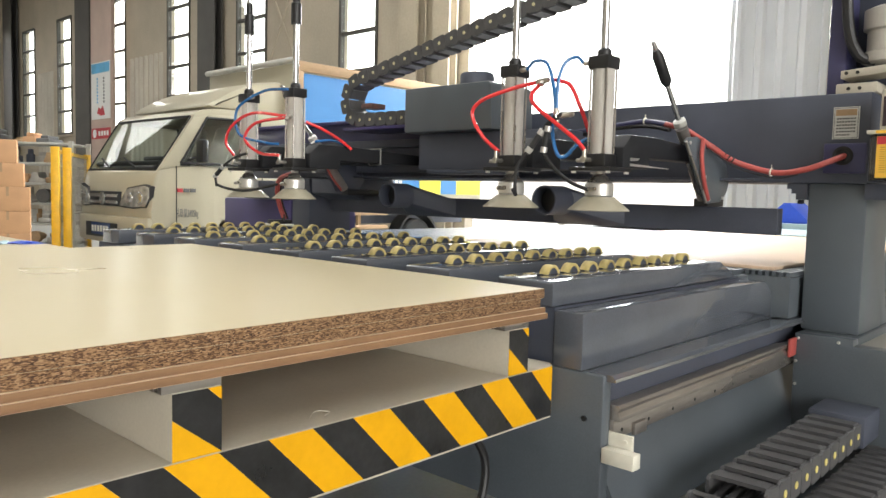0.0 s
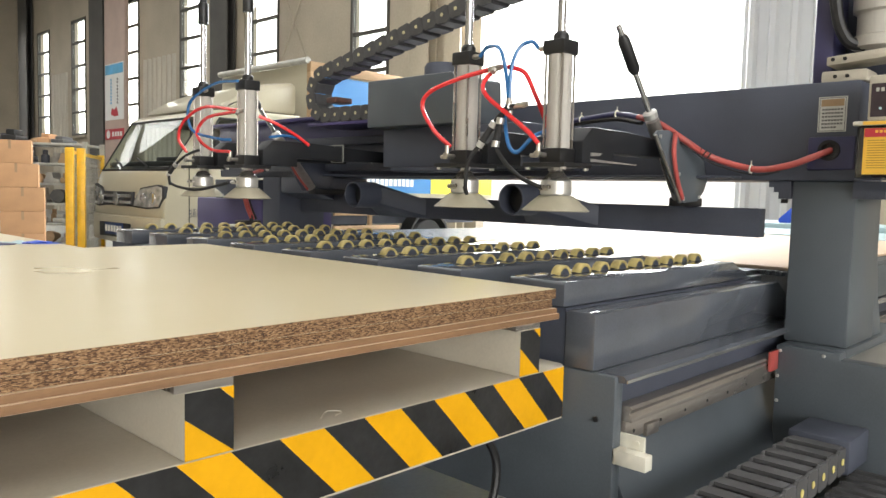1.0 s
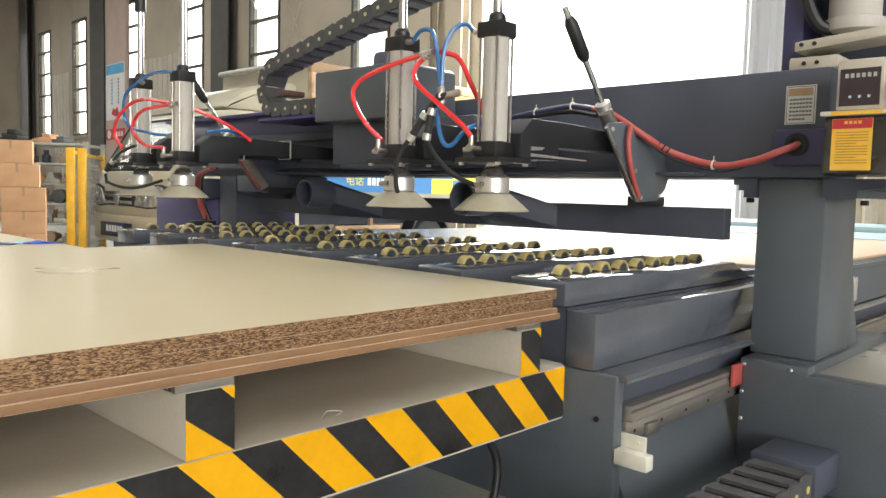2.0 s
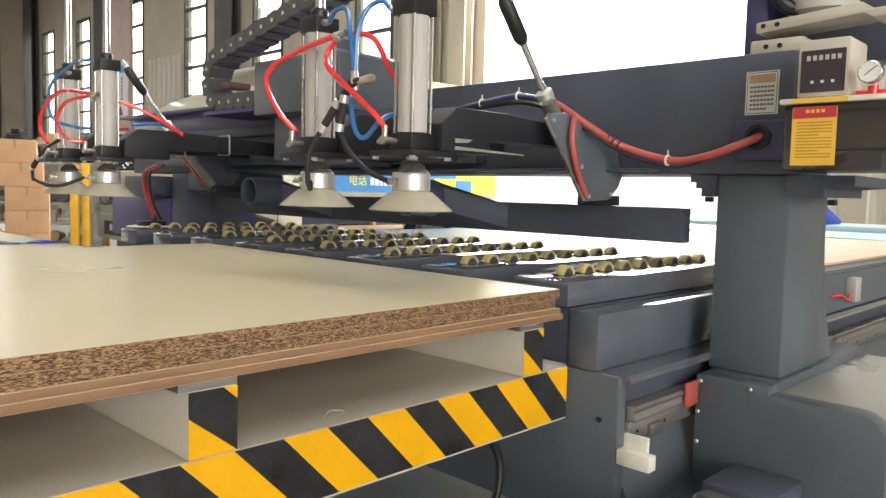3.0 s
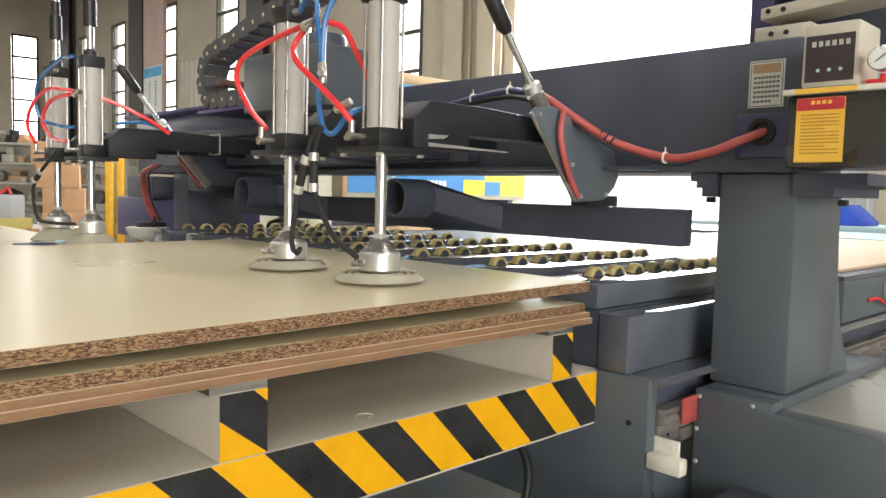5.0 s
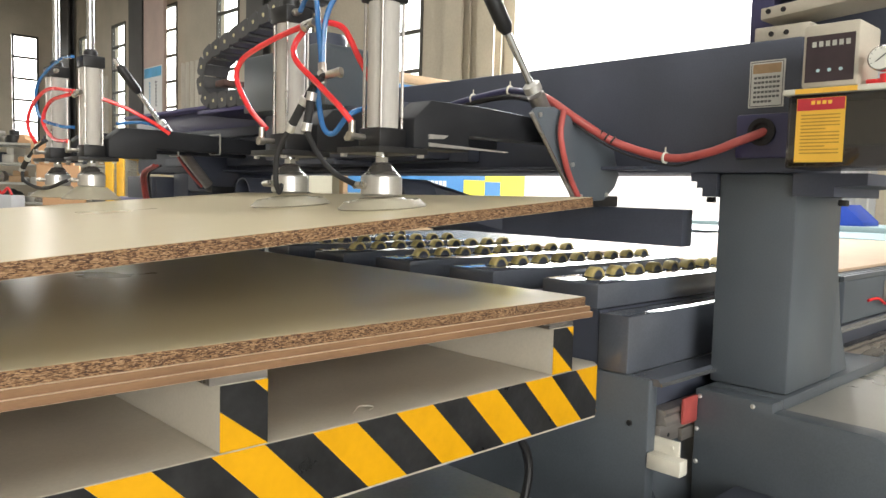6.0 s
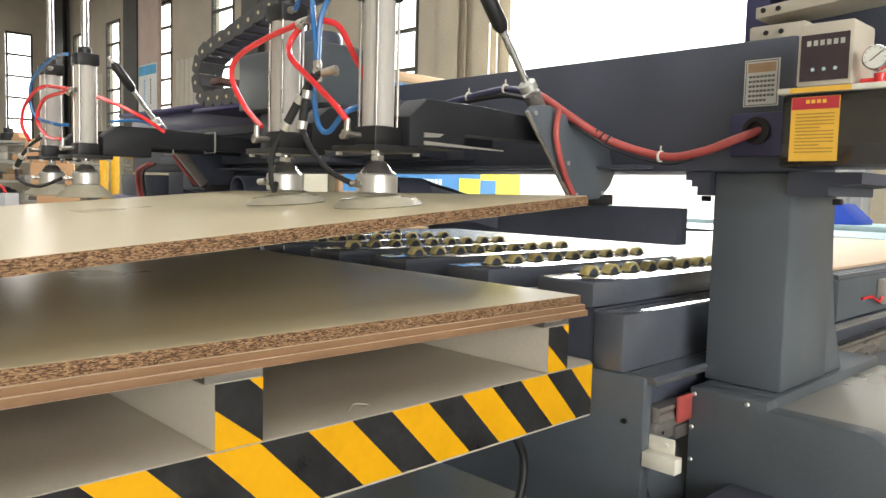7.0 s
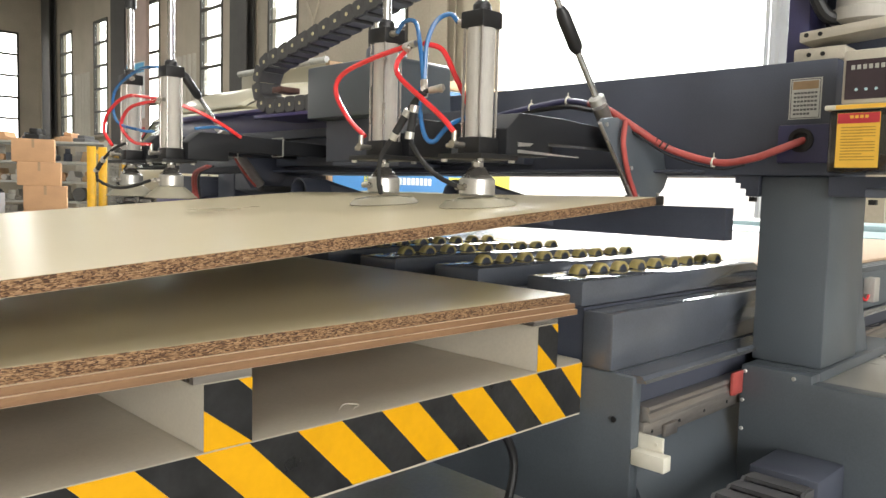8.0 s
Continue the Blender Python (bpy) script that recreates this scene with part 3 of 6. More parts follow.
def lift_platform():
    p = thing("lift_platform", "white steel lifting platform edged with yellow and black hazard tape", "platform", pose(0, 0, 0))
    z = 0.697
    bm = B()
    prism(bm, [(-1.9, 0.0), (0.030, 0.0), (0.047, 0.017), (0.047, 1.24), (-1.9, 1.24)], "z", z - 0.006, z)
    part("deck", bm, M["white"], p)
    bm = B()
    box(bm, -1.9, 0.030, 0.0, 0.003, z - 0.0940, z - 0.0065)
    prism(bm, [(0.030, 0.0), (0.047, 0.017), (0.045, 0.019), (0.028, 0.003)], "z", z - 0.0940, z - 0.0065)
    part("lip", bm, M["white"], p)
    # diagonal tape bands on the lip
    pitch, sh, h = 0.0668, 0.087, 0.0895
    x = -2.0362
    k = 0
    while x < 0.03:
        lo, hi = z - 0.0905, z - 0.001
        q = [(x + sh, lo), (x + sh + pitch - 0.0003, lo), (x + pitch - 0.0003, hi), (x, hi)]
        q = clip(clip(q, 0, -1.9, 1), 0, 0.0298, -1)
        if len(q) > 2:
            bm = B()
            prism(bm, q, "y", -0.0012, -0.0002)
            part("tape_band", bm, M["tape_y"] if k % 2 == TAPE0 else M["tape_k"], p)
        x += pitch
        k += 1
    bm = B()
    prism(bm, [(0.0300, -0.0012), (0.0475, 0.0158), (0.0473, 0.0166), (0.0300, -0.0002)], "z", z - 0.0905, z - 0.001)
    part("tape_corner", bm, M["tape_y"], p)
    for x0, x1 in ((-0.097, -0.044), (-0.690, -0.630), (-1.284, -1.224), (-1.80, -1.74)):
        bm = B()
        box(bm, x0, x1, 0.0, 1.2, z + 0.0003, 0.775, 0.0015)
        sp = part("spacer", bm, M["white"], p, "white steel spacer bar with taped end")
        bm = B()
        box(bm, x0 - 0.012, x1, 0.0005, 1.2, 0.7753, 0.7846)
        part("pad", bm, M["rail"], sp, "grey pad strip")
        w, e = x1 - x0, 0.0006
        lo, hi = z + 0.001, 0.774
        for q, mt in (([(x0, hi), (x0, lo + 0.047), (x1, lo), (x1, hi - 0.016), (x1 - 0.018, hi)], "tape_k"), ([(x0, lo + 0.0467), (x0, lo), (x1, lo)][:3], "tape_y"), ([(x1, hi), (x1 - 0.0175, hi), (x1, hi - 0.0155)], "tape_y")):
            bm = B()
            prism(bm, q, "y", -0.0009, -0.0001)
            part("tape_piece", bm, M[mt], sp)
    bm = B()
    hose(bm, [(SCRAP[0], SCRAP[1], z + 0.002), (SCRAP[0] + 0.018, SCRAP[1] + 0.012, z + 0.005), (SCRAP[0] + 0.036, SCRAP[1] + 0.004, z + 0.003), (SCRAP[0] + 0.022, SCRAP[1] - 0.004, z + 0.002)], 0.0009, 6)
    part("tape_scrap", bm, M["white"], p, "curled scrap of backing tape")
    # scissor legs and base below
    bm = B()
    for y in (0.2, 1.0):
        prism(bm, [(-1.75, 0.10), (-1.67, 0.10), (-0.12, 0.60), (-0.20, 0.60)], "y", y, y + 0.05)
        prism(bm, [(-0.12, 0.10), (-0.20, 0.10), (-1.75, 0.60), (-1.67, 0.60)], "y", y + 0.06, y + 0.11)
    box(bm, -1.85, -0.02, 0.12, 1.14, 0.60, 0.6905)
    part("scissor_frame", bm, M["dark"], p)
    bm = B()
    hose(bm, [(-0.1, 0.1, 0.61), (-0.05, 0.08, 0.5), (-0.12, 0.09, 0.3), (-0.2, 0.1, 0.12)], 0.008)
    part("hydraulic_line", bm, M["black"], p)
    base = thing("scissor_lift_stand", "dark steel ground frame of the scissor lift", "stand", pose(0, 0, 0))
    bm = B()
    box(bm, -1.88, 0.02, 0.1, 1.16, 0.0, 0.09, 0.005)
    part("frame", bm, M["dark"], base)
    return p


TAPE0 = 0
SCRAP = (-0.482, 0.030)


def clip(q, axis, v, sign):
    """The part of a convex outline on one side of a line."""
    out = []
    for a, b in zip(q, q[1:] + q[:1]):
        ia, ib = sign * (a[axis] - v) >= 0, sign * (b[axis] - v) >= 0
        if ia:
            out.append(a)
        if ia != ib:
            t = (v - a[axis]) / (b[axis] - a[axis])
            out.append((a[0] + t * (b[0] - a[0]), a[1] + t * (b[1] - a[1])))
    return out


PLATFORM = lift_platform()


def second_stack():
    p = thing("pallet_table", "low white steel stand carrying a second board pile", "stand", pose(0, 0, 0))
    bm = B()
    box(bm, -2.9, -0.36, 1.30, 2.5, 0.69, 0.72)
    part("deck", bm, M["white"], p)
    for x in (-2.8, -0.5):
        for y in (1.36, 2.36):
            bm = B()
            box(bm, x, x + 0.08, y, y + 0.08, 0, 0.6895)
            part("leg", bm, M["dark"], p)
    for i in range(6):
        t = thing("chipboard", "cream laminated chipboard in the second pile", "board", pose(0, 0, 0.7205 + 0.0189 * i), group="second pile of boards")
        bm = B()
        d = 0.006 * ((i * 7) % 3)
        box(bm, -2.85, -0.30 - d, 1.236, 2.456, 0, 0.0185)
        bm.normal_update()
        for f in bm.faces:
            f.material_index = 1 if abs(f.normal.z) > 0.9 else 0
        part("panel", bm, [M["chip"], M["laminate"]], t)


second_stack()


# ---- the gantry ----
def gantry():
    g = thing("gantry", "dark grey moving gantry with suction cylinders, hoses and control column", "gantry", pose(0, 0, 0))
    # beam
    bm = B()
    box(bm, 0.24, 0.46, -0.24, 2.55, 1.050, 1.279, 0.006)
    beam = part("beam", bm, M["dark"], g)
    bm = B()
    box(bm, 0.20, 0.2395, 0.50, 2.18, 1.075, 1.105, 0.003)
    box(bm, 0.20, 0.2395, 0.50, 2.50, 1.175, 1.205, 0.003)
    part("cross_rail", bm, M["dark"], beam)
    bm = B()
    box(bm, 0.19, 0.47, 1.19, 2.58, 1.2795, 1.292, 0.003)
    part("cover", bm, M["purple"], beam, "violet painted beam cover")
    bm = B()
    box(bm, 0.2335, 0.2390, 1.17, 2.54, 1.2055, 1.279, 0.001)
    part("front_panel", bm, M["navy"], beam, "dark violet front panel")
    bm = B()
    box(bm, 0.185, 0.2395, 0.02, 1.9, 1.054, 1.0605, 0.002)
    part("under_plate", bm, M["dark"], beam, "thin steel plate under the beam")
    # Pale strips added where light catches the plates; the highlight is built as steel.
    for q in ([(-0.248, 1.0946), (-0.204, 1.0950), (-0.215, 1.0890), (-0.248, 1.0868)], [(-0.248, 1.0811), (-0.056, 1.0764), (-0.056, 1.0746), (-0.248, 1.0750)]):
        bm = B()
        prism(bm, q, "y", 0.1490, 0.1516)
        part("bright_strip", bm, M["steel"], beam, "pale strip standing in for a lit plate surface")
    # near column, shoulder and carriage
    bm = B()
    box(bm, 0.26, 0.477, -0.238, -0.096, 0.660, 1.0495, 0.005)
    col = part("column", bm, M["grey"], g, "dark grey welded steel column")
    bm = B()
    prism(bm, [(0.4775, 0.66), (0.583, 0.66), (0.578, 0.672), (0.53, 0.76), (0.50, 0.87), (0.487, 0.99), (0.4775, 0.99)], "y", -0.232, -0.216, 0.002)
    part("gusset", bm, M["grey"], col)
    bm = B()
    prism(bm, [(-0.044, 1.049), (-0.044, 1.034), (-0.056, 1.034), (-0.056, 1.022), (-0.068, 1.022), (-0.068, 1.006), (-0.095, 1.006), (-0.095, 1.049)], "x", 0.25, 0.48)
    part("shoulder", bm, M["dark"], col)
    bm = B()
    prism(bm, [(-0.233, 1.049), (-0.233, 1.01), (-0.30, 1.01), (-0.30, 1.026), (-0.35, 1.030), (-0.35, 1.049)], "x", 0.25, 0.48)
    part("shoulder", bm, M["dark"], col)
    for y in (-0.066, -0.30):
        bm = B()
        box(bm, 0.27, 0.285, y - 0.014, y, 0.995, 1.0055, 0.002)
        part("bolt", bm, M["black"], col)
    bm = B()
    arc = [(-0.393 - 0.05 * math.sin(a), 0.593 + 0.05 * math.cos(a)) for a in [math.pi / 2 * i / 8 for i in range(9)]]
    prism(bm, [(-0.106, 0.38), (-0.106, 0.6585), (-0.245, 0.6585), (-0.246, 0.643)] + arc + [(-0.443, 0.38)], "x", 0.19, 0.235, 0.002)
    car = part("carriage_plate", bm, M["grey"], g, "dark grey folded carriage cover")
    bm = B()
    prism(bm, [(-0.246, 0.6400), (-0.246, 0.636)] + [(y, z - 0.004) for y, z in arc] + [(-0.439, 0.38), (-0.443, 0.38)] + [(y, z - 0.001) for y, z in arc[::-1]], "x", 0.2352, 0.78)
    part("cover", bm, M["coversteel"], car, "smooth bare steel top cover")
    bm = B()
    box(bm, 0.2352, 0.78, -0.2455, -0.106, 0.62, 0.6595, 0.003)
    part("foot_plate", bm, M["grey"], car)
    for y, z in ((-0.115, 0.646), (-0.212, 0.648), (-0.112, 0.585), (-0.113, 0.525)):
        bm = B()
        turned(bm, [(0.0042, 0), (0.0042, 0.002), (0.003, 0.0035)], (0.1898, y, z), (-1, 0, 0), 12)
        part("screw", bm, M["steel"], car)
    bm = B()
    box(bm, 0.140, 0.1885, -0.113, -0.105, 0.600, 0.648, 0.003)
    part("rail_wiper", bm, M["redband"], car, "dull red rail end wiper")
    # sticker, cable hole and hose
    bm = B()
    box(bm, 0.2388, 0.2399, -0.2135, -0.152, 1.163, 1.244)
    st = part("sticker", bm, M["label_w"], beam, "silver sticker with dark border and small print")
    bm = B()
    y0, y1 = -0.211, -0.1545
    for a, b, c, d in ((y0, y1, 1.2405, 1.242), (y0, y1, 1.1648, 1.1662), (y0, y0 + 0.0012, 1.1665, 1.2402), (y1 - 0.0012, y1, 1.1665, 1.2402)):
        box(bm, 0.2383, 0.2387, a, b, c, d)
    part("sticker_border", bm, M["ink"], beam)
    bm = B()
    box(bm, 0.2384, 0.2387, -0.207, -0.158, 1.222, 1.238)
    part("sticker_head", bm, M["wood"], beam)
    for i in range(6):
        bm = B()
        for j in range(7):
            if not (i == 5 and j > 4):
                yy = -0.1605 - j * 0.0066
                box(bm, 0.2384, 0.2387, yy - 0.0052, yy, 1.2125 - i * 0.0082, 1.2165 - i * 0.0082)
        part("text_bar", bm, M["ink"], beam)
    bm = B()
    box(bm, 0.232, 0.2397, -0.236, -0.135, 1.075, 1.152, 0.004)
    cp = part("cable_plate", bm, M["navy"], beam, "navy blue cable entry plate")
    bm = B()
    turned(bm, [(0.019, 0), (0.024, 0.001), (0.024, 0.006), (0.016, 0.006), (0.014, 0.001)], (0.2318, -0.183, 1.120), (-1, 0, 0), 24)
    part("cable_grommet", bm, M["rubber"], beam)
    bm = B()
    hose(bm, [(0.13, 0.255, 1.209), (0.110, 0.215, 1.199), (0.080, 0.165, 1.183), (0.095, 0.105, 1.142), (0.16, 0.065, 1.104), (0.195, -0.027, 1.076), (0.19, -0.104, 1.083), (0.20, -0.155, 1.102), (0.236, -0.186, 1.121)], 0.0078, 12)
    part("main_hose", bm, M["redband"], g, "dull red bundled air hose")
    bm = B()
    hose(bm, [(0.10, 0.19, 1.18), (0.092, 0.104, 1.130), (0.16, 0.06, 1.088), (0.19, -0.03, 1.062), (0.19, -0.09, 1.070)], 0.0022, 8)
    hose(bm, [(0.20, 0.62, 1.190), (0.160, 0.46, 1.204), (0.147, 0.335, 1.209), (0.115, 0.235, 1.192)], 0.006, 8)
    part("cable", bm, M["black"], g)
    bm = B()
    hose(bm, [(0.20, 0.60, 1.205), (0.165, 0.50, 1.210), (0.155, 0.40, 1.219), (0.15, 0.331, 1.2225), (0.13, 0.255, 1.209), (0.105, 0.205, 1.195)], 0.0072, 10)
    part("wrapped_hose", bm, M["navy"], g, "dark blue wrapped air hose")
    for k in range(12):
        u = k / 11
        bm = B()
        turned(bm, [(0.0084, -0.0018), (0.0084, 0.0018)], Vector((0.083, 0.155, 1.177)).lerp(Vector((0.152, 0.068, 1.109)), u) + Vector((-0.012 * math.sin(u * 3.14), 0, -0.003 * math.sin(u * 3.14))), (0.5, -0.7, -0.6), 12)
        part("hose_wrap", bm, M["rubber"], g)
    for y, z, x in ((-0.02, 1.076, 0.194), (0.331, 1.2225, 0.150), (0.45, 1.215, 0.160)):
        bm = B()
        turned(bm, [(0.0115, -0.0015), (0.0115, 0.0015)], (x, y, z), (0, 1, 0.1), 12)
        box(bm, x - 0.001, x + 0.001, y - 0.001, y + 0.001, z + 0.011, z + 0.02)
        part("cable_tie", bm, M["ivory"], g)
    # pusher bar with two dust horns
    bm = B()
    box(bm, 0.284, 0.325, -0.012, 1.95, 0.906, 0.980, 0.003)
    bar = part("pusher_bar", bm, M["dark"], g, "long dark steel pusher bar")
    for y in (0.635, 1.36):
        bm = B()
        turned(bm, [(0.040, 0.02), (0.042, 0), (0.047, 0), (0.047, 0.10)], (0.085, y, 0.985), (1, 0, 0), 28, close=False)
        n = 28
        # transition from the round mouth to the flat bar
        ring, rect = [], []
        for i in range(n):
            a = 2 * math.pi * i / n
            ring.append(bm.verts.new((0.184, y + 0.047 * math.cos(a), 0.985 + 0.047 * math.sin(a))))
            c, s = math.cos(a), math.sin(a)
            k = 1 / max(abs(c), abs(s))
            rect.append(bm.verts.new((0.2835, y - 0.04 + 0.135 * c * k, 0.943 + 0.036 * s * k)))
        for i in range(n):
            f = bm.faces.new((ring[i], ring[(i + 1) % n], rect[(i + 1) % n], rect[i]))
        part("dust_horn", bm, M["dark"], bar, "dark round suction horn")
        # Black disc in the throat stands in for the shade inside the horn.
        bm = B()
        turned(bm, [(0.040, 0), (0.040, 0.004)], (0.13, y, 0.985), (1, 0, 0), 28)
        part("horn_inside", bm, M["black"], bar)
    # carriage with motor and energy chain on the beam
    bm = B()
    prism(bm, [(1.165, 1.205), (1.165, 1.357), (0.79, 1.357), (0.776, 1.345), (0.77, 1.205)], "x", -0.02, 0.199, 0.006)
    hd = part("head_cover", bm, M["grey"], g, "grey sheet metal cover of the cutting head")
    bm = B()
    box(bm, 0.04, 0.199, 0.56, 1.15, 1.08, 1.2045, 0.004)
    part("head_body", bm, M["dark"], hd)
    bm = B()
    turned(bm, [(0.058, 0), (0.058, 0.035), (0.052, 0.045)], (0.08, 0.92, 1.3575), (0, 0, 1), 24)
    part("motor_cap", bm, M["dark"], hd)
    bm = B()
    box(bm, 0.03, 0.19, 0.80, 1.10, 1.0655, 1.0795, 0.003)
    part("bottom_plate", bm, M["dark"], hd)
    return g


def chain_link(w, h, link, dot=0.0075, dots="dots"):
    """One link of an energy chain along +y, its side plates at x = 0 and x = w, with a pivot dot."""
    bm = B()
    for s0, s1 in ((0.0, 0.006), (w - 0.006, w)):
        prism(bm, [(-0.50 * link, -0.30 * h), (-0.40 * link, -0.44 * h), (0.30 * link, -0.5 * h), (0.46 * link, -0.40 * h), (0.49 * link, 0.36 * h), (0.36 * link, 0.5 * h), (-0.40 * link, 0.44 * h), (-0.50 * link, 0.30 * h)], "x", s0, s1)
    for z in (-0.46, 0.40):
        prism(bm, [(-0.30 * link, z * h), (0.34 * link, z * h), (0.34 * link, (z + 0.13) * h), (-0.30 * link, (z + 0.10) * h)], "x", 0.0062, w - 0.0062)
    k = len(bm.faces)
    turned(bm, [(dot, 0), (dot, 0.0015)], (-0.0002, 0.0, 0.0), (-1, 0, 0), 12)
    for n, f in enumerate(bm.faces):
        f.material_index = 1 if n >= k else 0
    me = bpy.data.meshes.new("chain_link")
    bm.normal_update()
    bm.to_mesh(me)
    bm.free()
    me.materials.append(M["chain"])
    me.materials.append(M[dots])
    return me


def gantry_chain(g):
    path = [(1.20, 1.270), (1.505, 1.272)]
    for i in range(1, 9):
        a = math.pi * 0.95 * i / 8
        path.append((1.505 + 0.078 * math.sin(a), 1.350 - 0.078 * math.cos(a)))
    path += [(1.30, 1.470), (1.10, 1.512), (0.85, 1.560), (0.62, 1.600), (0.42, 1.640), (0.25, 1.665)]
    bm = B()
    box(bm, 0.045, 0.24, 1.19, 1.58, 1.232, 1.2435, 0.002)
    c = part("energy_chain", bm, M["purple"], g, "black energy chain with pale pivot dots on a violet shelf")
    me, link, acc = chain_link(0.085, 0.052, 0.058, 0.0058, "paledots"), 0.058, 0.0
    pts = [Vector((0.055, *p)) for p in path]
    for a, b in zip(pts, pts[1:]):
        d = (b - a).length
        while acc <= d:
            w = (b - a).normalized()
            shared("chain_link", me, c, Matrix.Translation(a.lerp(b, acc / d)) @ pose(0, 0, 0, math.degrees(math.atan2(w.z, w.y))))
            acc += link
        acc -= d
    bm = B()
    box(bm, 0.06, 0.135, 1.43, 1.49, 1.315, 1.335, 0.004)
    part("cable_clamp", bm, M["clampbrown"], c, "brown cable clamp inside the bend")
    return c


def cylinder(g, x, y, far, side):
    """A tie-rod air cylinder on its arm, fixed to the gantry; its piston with the suction cup moves."""
    bm = B()
    box(bm, x - 0.0275, x + 0.0275, y - 0.0275, y + 0.0275, 1.298, 1.328, 0.003)
    turned(bm, [(0.017, 0), (0.017, 0.012), (0.013, 0.018)], (x, y, 1.328), (0, 0, 1), 16)
    cap = part("cylinder_cap", bm, M["black"], g, "black end cap of the air cylinder")
    bm = B()
    prof = []
    for a in range(4):
        w = a * math.pi / 2
        for k in range(-3, 4):
            v = w + k * 0.13
            prof.append((x + 0.0265 * math.cos(v), y + 0.0265 * math.sin(v)))
        for k in (-0.10, 0.10):
            v = w + math.pi / 4 + k
            prof.append((x + 0.0255 * math.cos(v), y + 0.0255 * math.sin(v)))
    prism(bm, prof, "z", 1.101, 1.2975)
    barrel = part("cylinder_barrel", bm, M["alu"], g, "satin aluminium cylinder barrel")
    for sx in (-1, 1):
        for sy in (-1, 1):
            bm = B()
            rod(bm, (x + sx * 0.0215, y + sy * 0.0215, 1.095), (x + sx * 0.0215, y + sy * 0.0215, 1.2985), 0.0026, 8)
            part("tie_rod", bm, M["rail"], barrel)
    bm = B()
    box(bm, x - 0.0275, x + 0.0275, y - 0.0275, y + 0.0275, 1.070, 1.1005, 0.003)
    part("cylinder_foot", bm, M["black"], cap)
    bm = B()
    box(bm, x - 0.05, x + 0.05, y - 0.055, y + 0.055, 1.060, 1.0695, 0.001)
    part("mounting_plate", bm, M["black"], cap)
    for sx in (-0.042, 0.042):
        for sy in (-0.046, 0.046):
            bm = B()
            turned(bm, [(0.006, 0), (0.006, 0.005)], (x + sx, y + sy, 1.0548), (0, 0, 1), 6)
            part("nut", bm, M["steel"], cap)
    # carrying arm with its sloped gusset
    bm = B()
    prism(bm, [(x + 0.028, 1.0705), (x + 0.028, 1.118), (x + 0.065, 1.150), (x + 0.20, 1.150), (0.199, 1.135), (0.199, 1.100), (x + 0.155, 1.098), (x + 0.155, 1.0705)], "y", y - 0.045, y + 0.012, 0.003)
    arm = part("arm", bm, M["armpaint"], g, "dark steel arm carrying the cylinder")
    if far:
        bm = B()
        for a, b, c, d in ((y - 0.049, y - 0.0455, 1.095, 1.149), (y + 0.0125, y + 0.016, 1.095, 1.149), (y - 0.0455, y + 0.0125, 1.149, 1.1525), (y - 0.0455, y + 0.0125, 1.0925, 1.095)):
            box(bm, -0.040, -0.036, a, b, c, d)
        part("weld_frame", bm, M["shelf"], arm, "bare steel edge on the arm")
    # air fitting at the foot
    bm = B()
    rod(bm, (x - 0.027, y + 0.012, 1.086), (x - 0.057, y + 0.012, 1.086), 0.005, 12)
    rod(bm, (x - 0.052, y + 0.012, 1.086), (x - 0.052, y + 0.012, 1.110), 0.0052, 12)
    turned(bm, [(0.0075, -0.004), (0.0075, 0.004)], (x - 0.055, y + 0.012, 1.086), (1, 0, 0), 12)
    turned(bm, [(0.005, 0), (0.005, 0.016)], (x - 0.045, y + 0.02, 1.084), (0, 1, 0), 10)
    part("elbow_fitting", bm, M["brass"], cap, "nickel elbow fitting")
    bm = B()
    rod(bm, (x - 0.012, y + side * 0.027, 1.314), (x - 0.012, y + side * 0.046, 1.314), 0.0055, 10)
    turned(bm, [(0.0068, 0), (0.0068, 0.006)], (x - 0.012, y + side * 0.030, 1.314), (0, side, 0), 6)
    part("top_fitting", bm, M["brass"], cap)
    # the moving piston
    bm = B()
    rod(bm, (0, 0, 0.047), (0, 0, 0.66), 0.0095, 20)
    piston = part("piston_rod", bm, M["chrome"], g, "chromed piston rod with suction cup", pose(x, y, 1.0))
    bm = B()
    turned(bm, [(0.017, 0.535), (0.017, 0.600), (0.012, 0.606), (0.012, 0.640), (0.006, 0.642)], seg=16)
    part("end_sleeve", bm, M["black"], piston)
    bm = B()
    turned(bm, [(0.030, 0.0), (0.0335, 0.003), (0.0335, 0.030), (0.031, 0.033)], seg=32)
    part("cup_body", bm, M["steel"], piston, "turned steel cup body")
    bm = B()
    turned(bm, [(0.031, 0.0332), (0.024, 0.040), (0.015, 0.052), (0.011, 0.054)], seg=24)
    part("cup_cone", bm, M["rail"], piston)
    bm = B()
    turned(bm, [(0.011, 0.0542), (0.011, 0.062)], seg=6)
    part("lock_nut", bm, M["steel"], piston)
    rings = []
    for r0, r1, z0, nm in ((0.036, 0.049, 0.0, "cup_ring"), (0.049, 0.061, -0.0105, "cup_skirt"), (0.061, 0.073, -0.021, "cup_lip")):
        bm = B()
        turned(bm, [(r0, z0), (r1, z0 - 0.0105), (r1 - 0.002, z0 - 0.0125), (r0 - 0.003, z0 - 0.0025), (r0, z0)], seg=40, close=False)
        rings.append(part(nm, bm, M["skirt"], piston))
    bm = B()
    rod(bm, (-0.033, 0.0, 0.016), (-0.052, 0.004, 0.016), 0.006, 10)
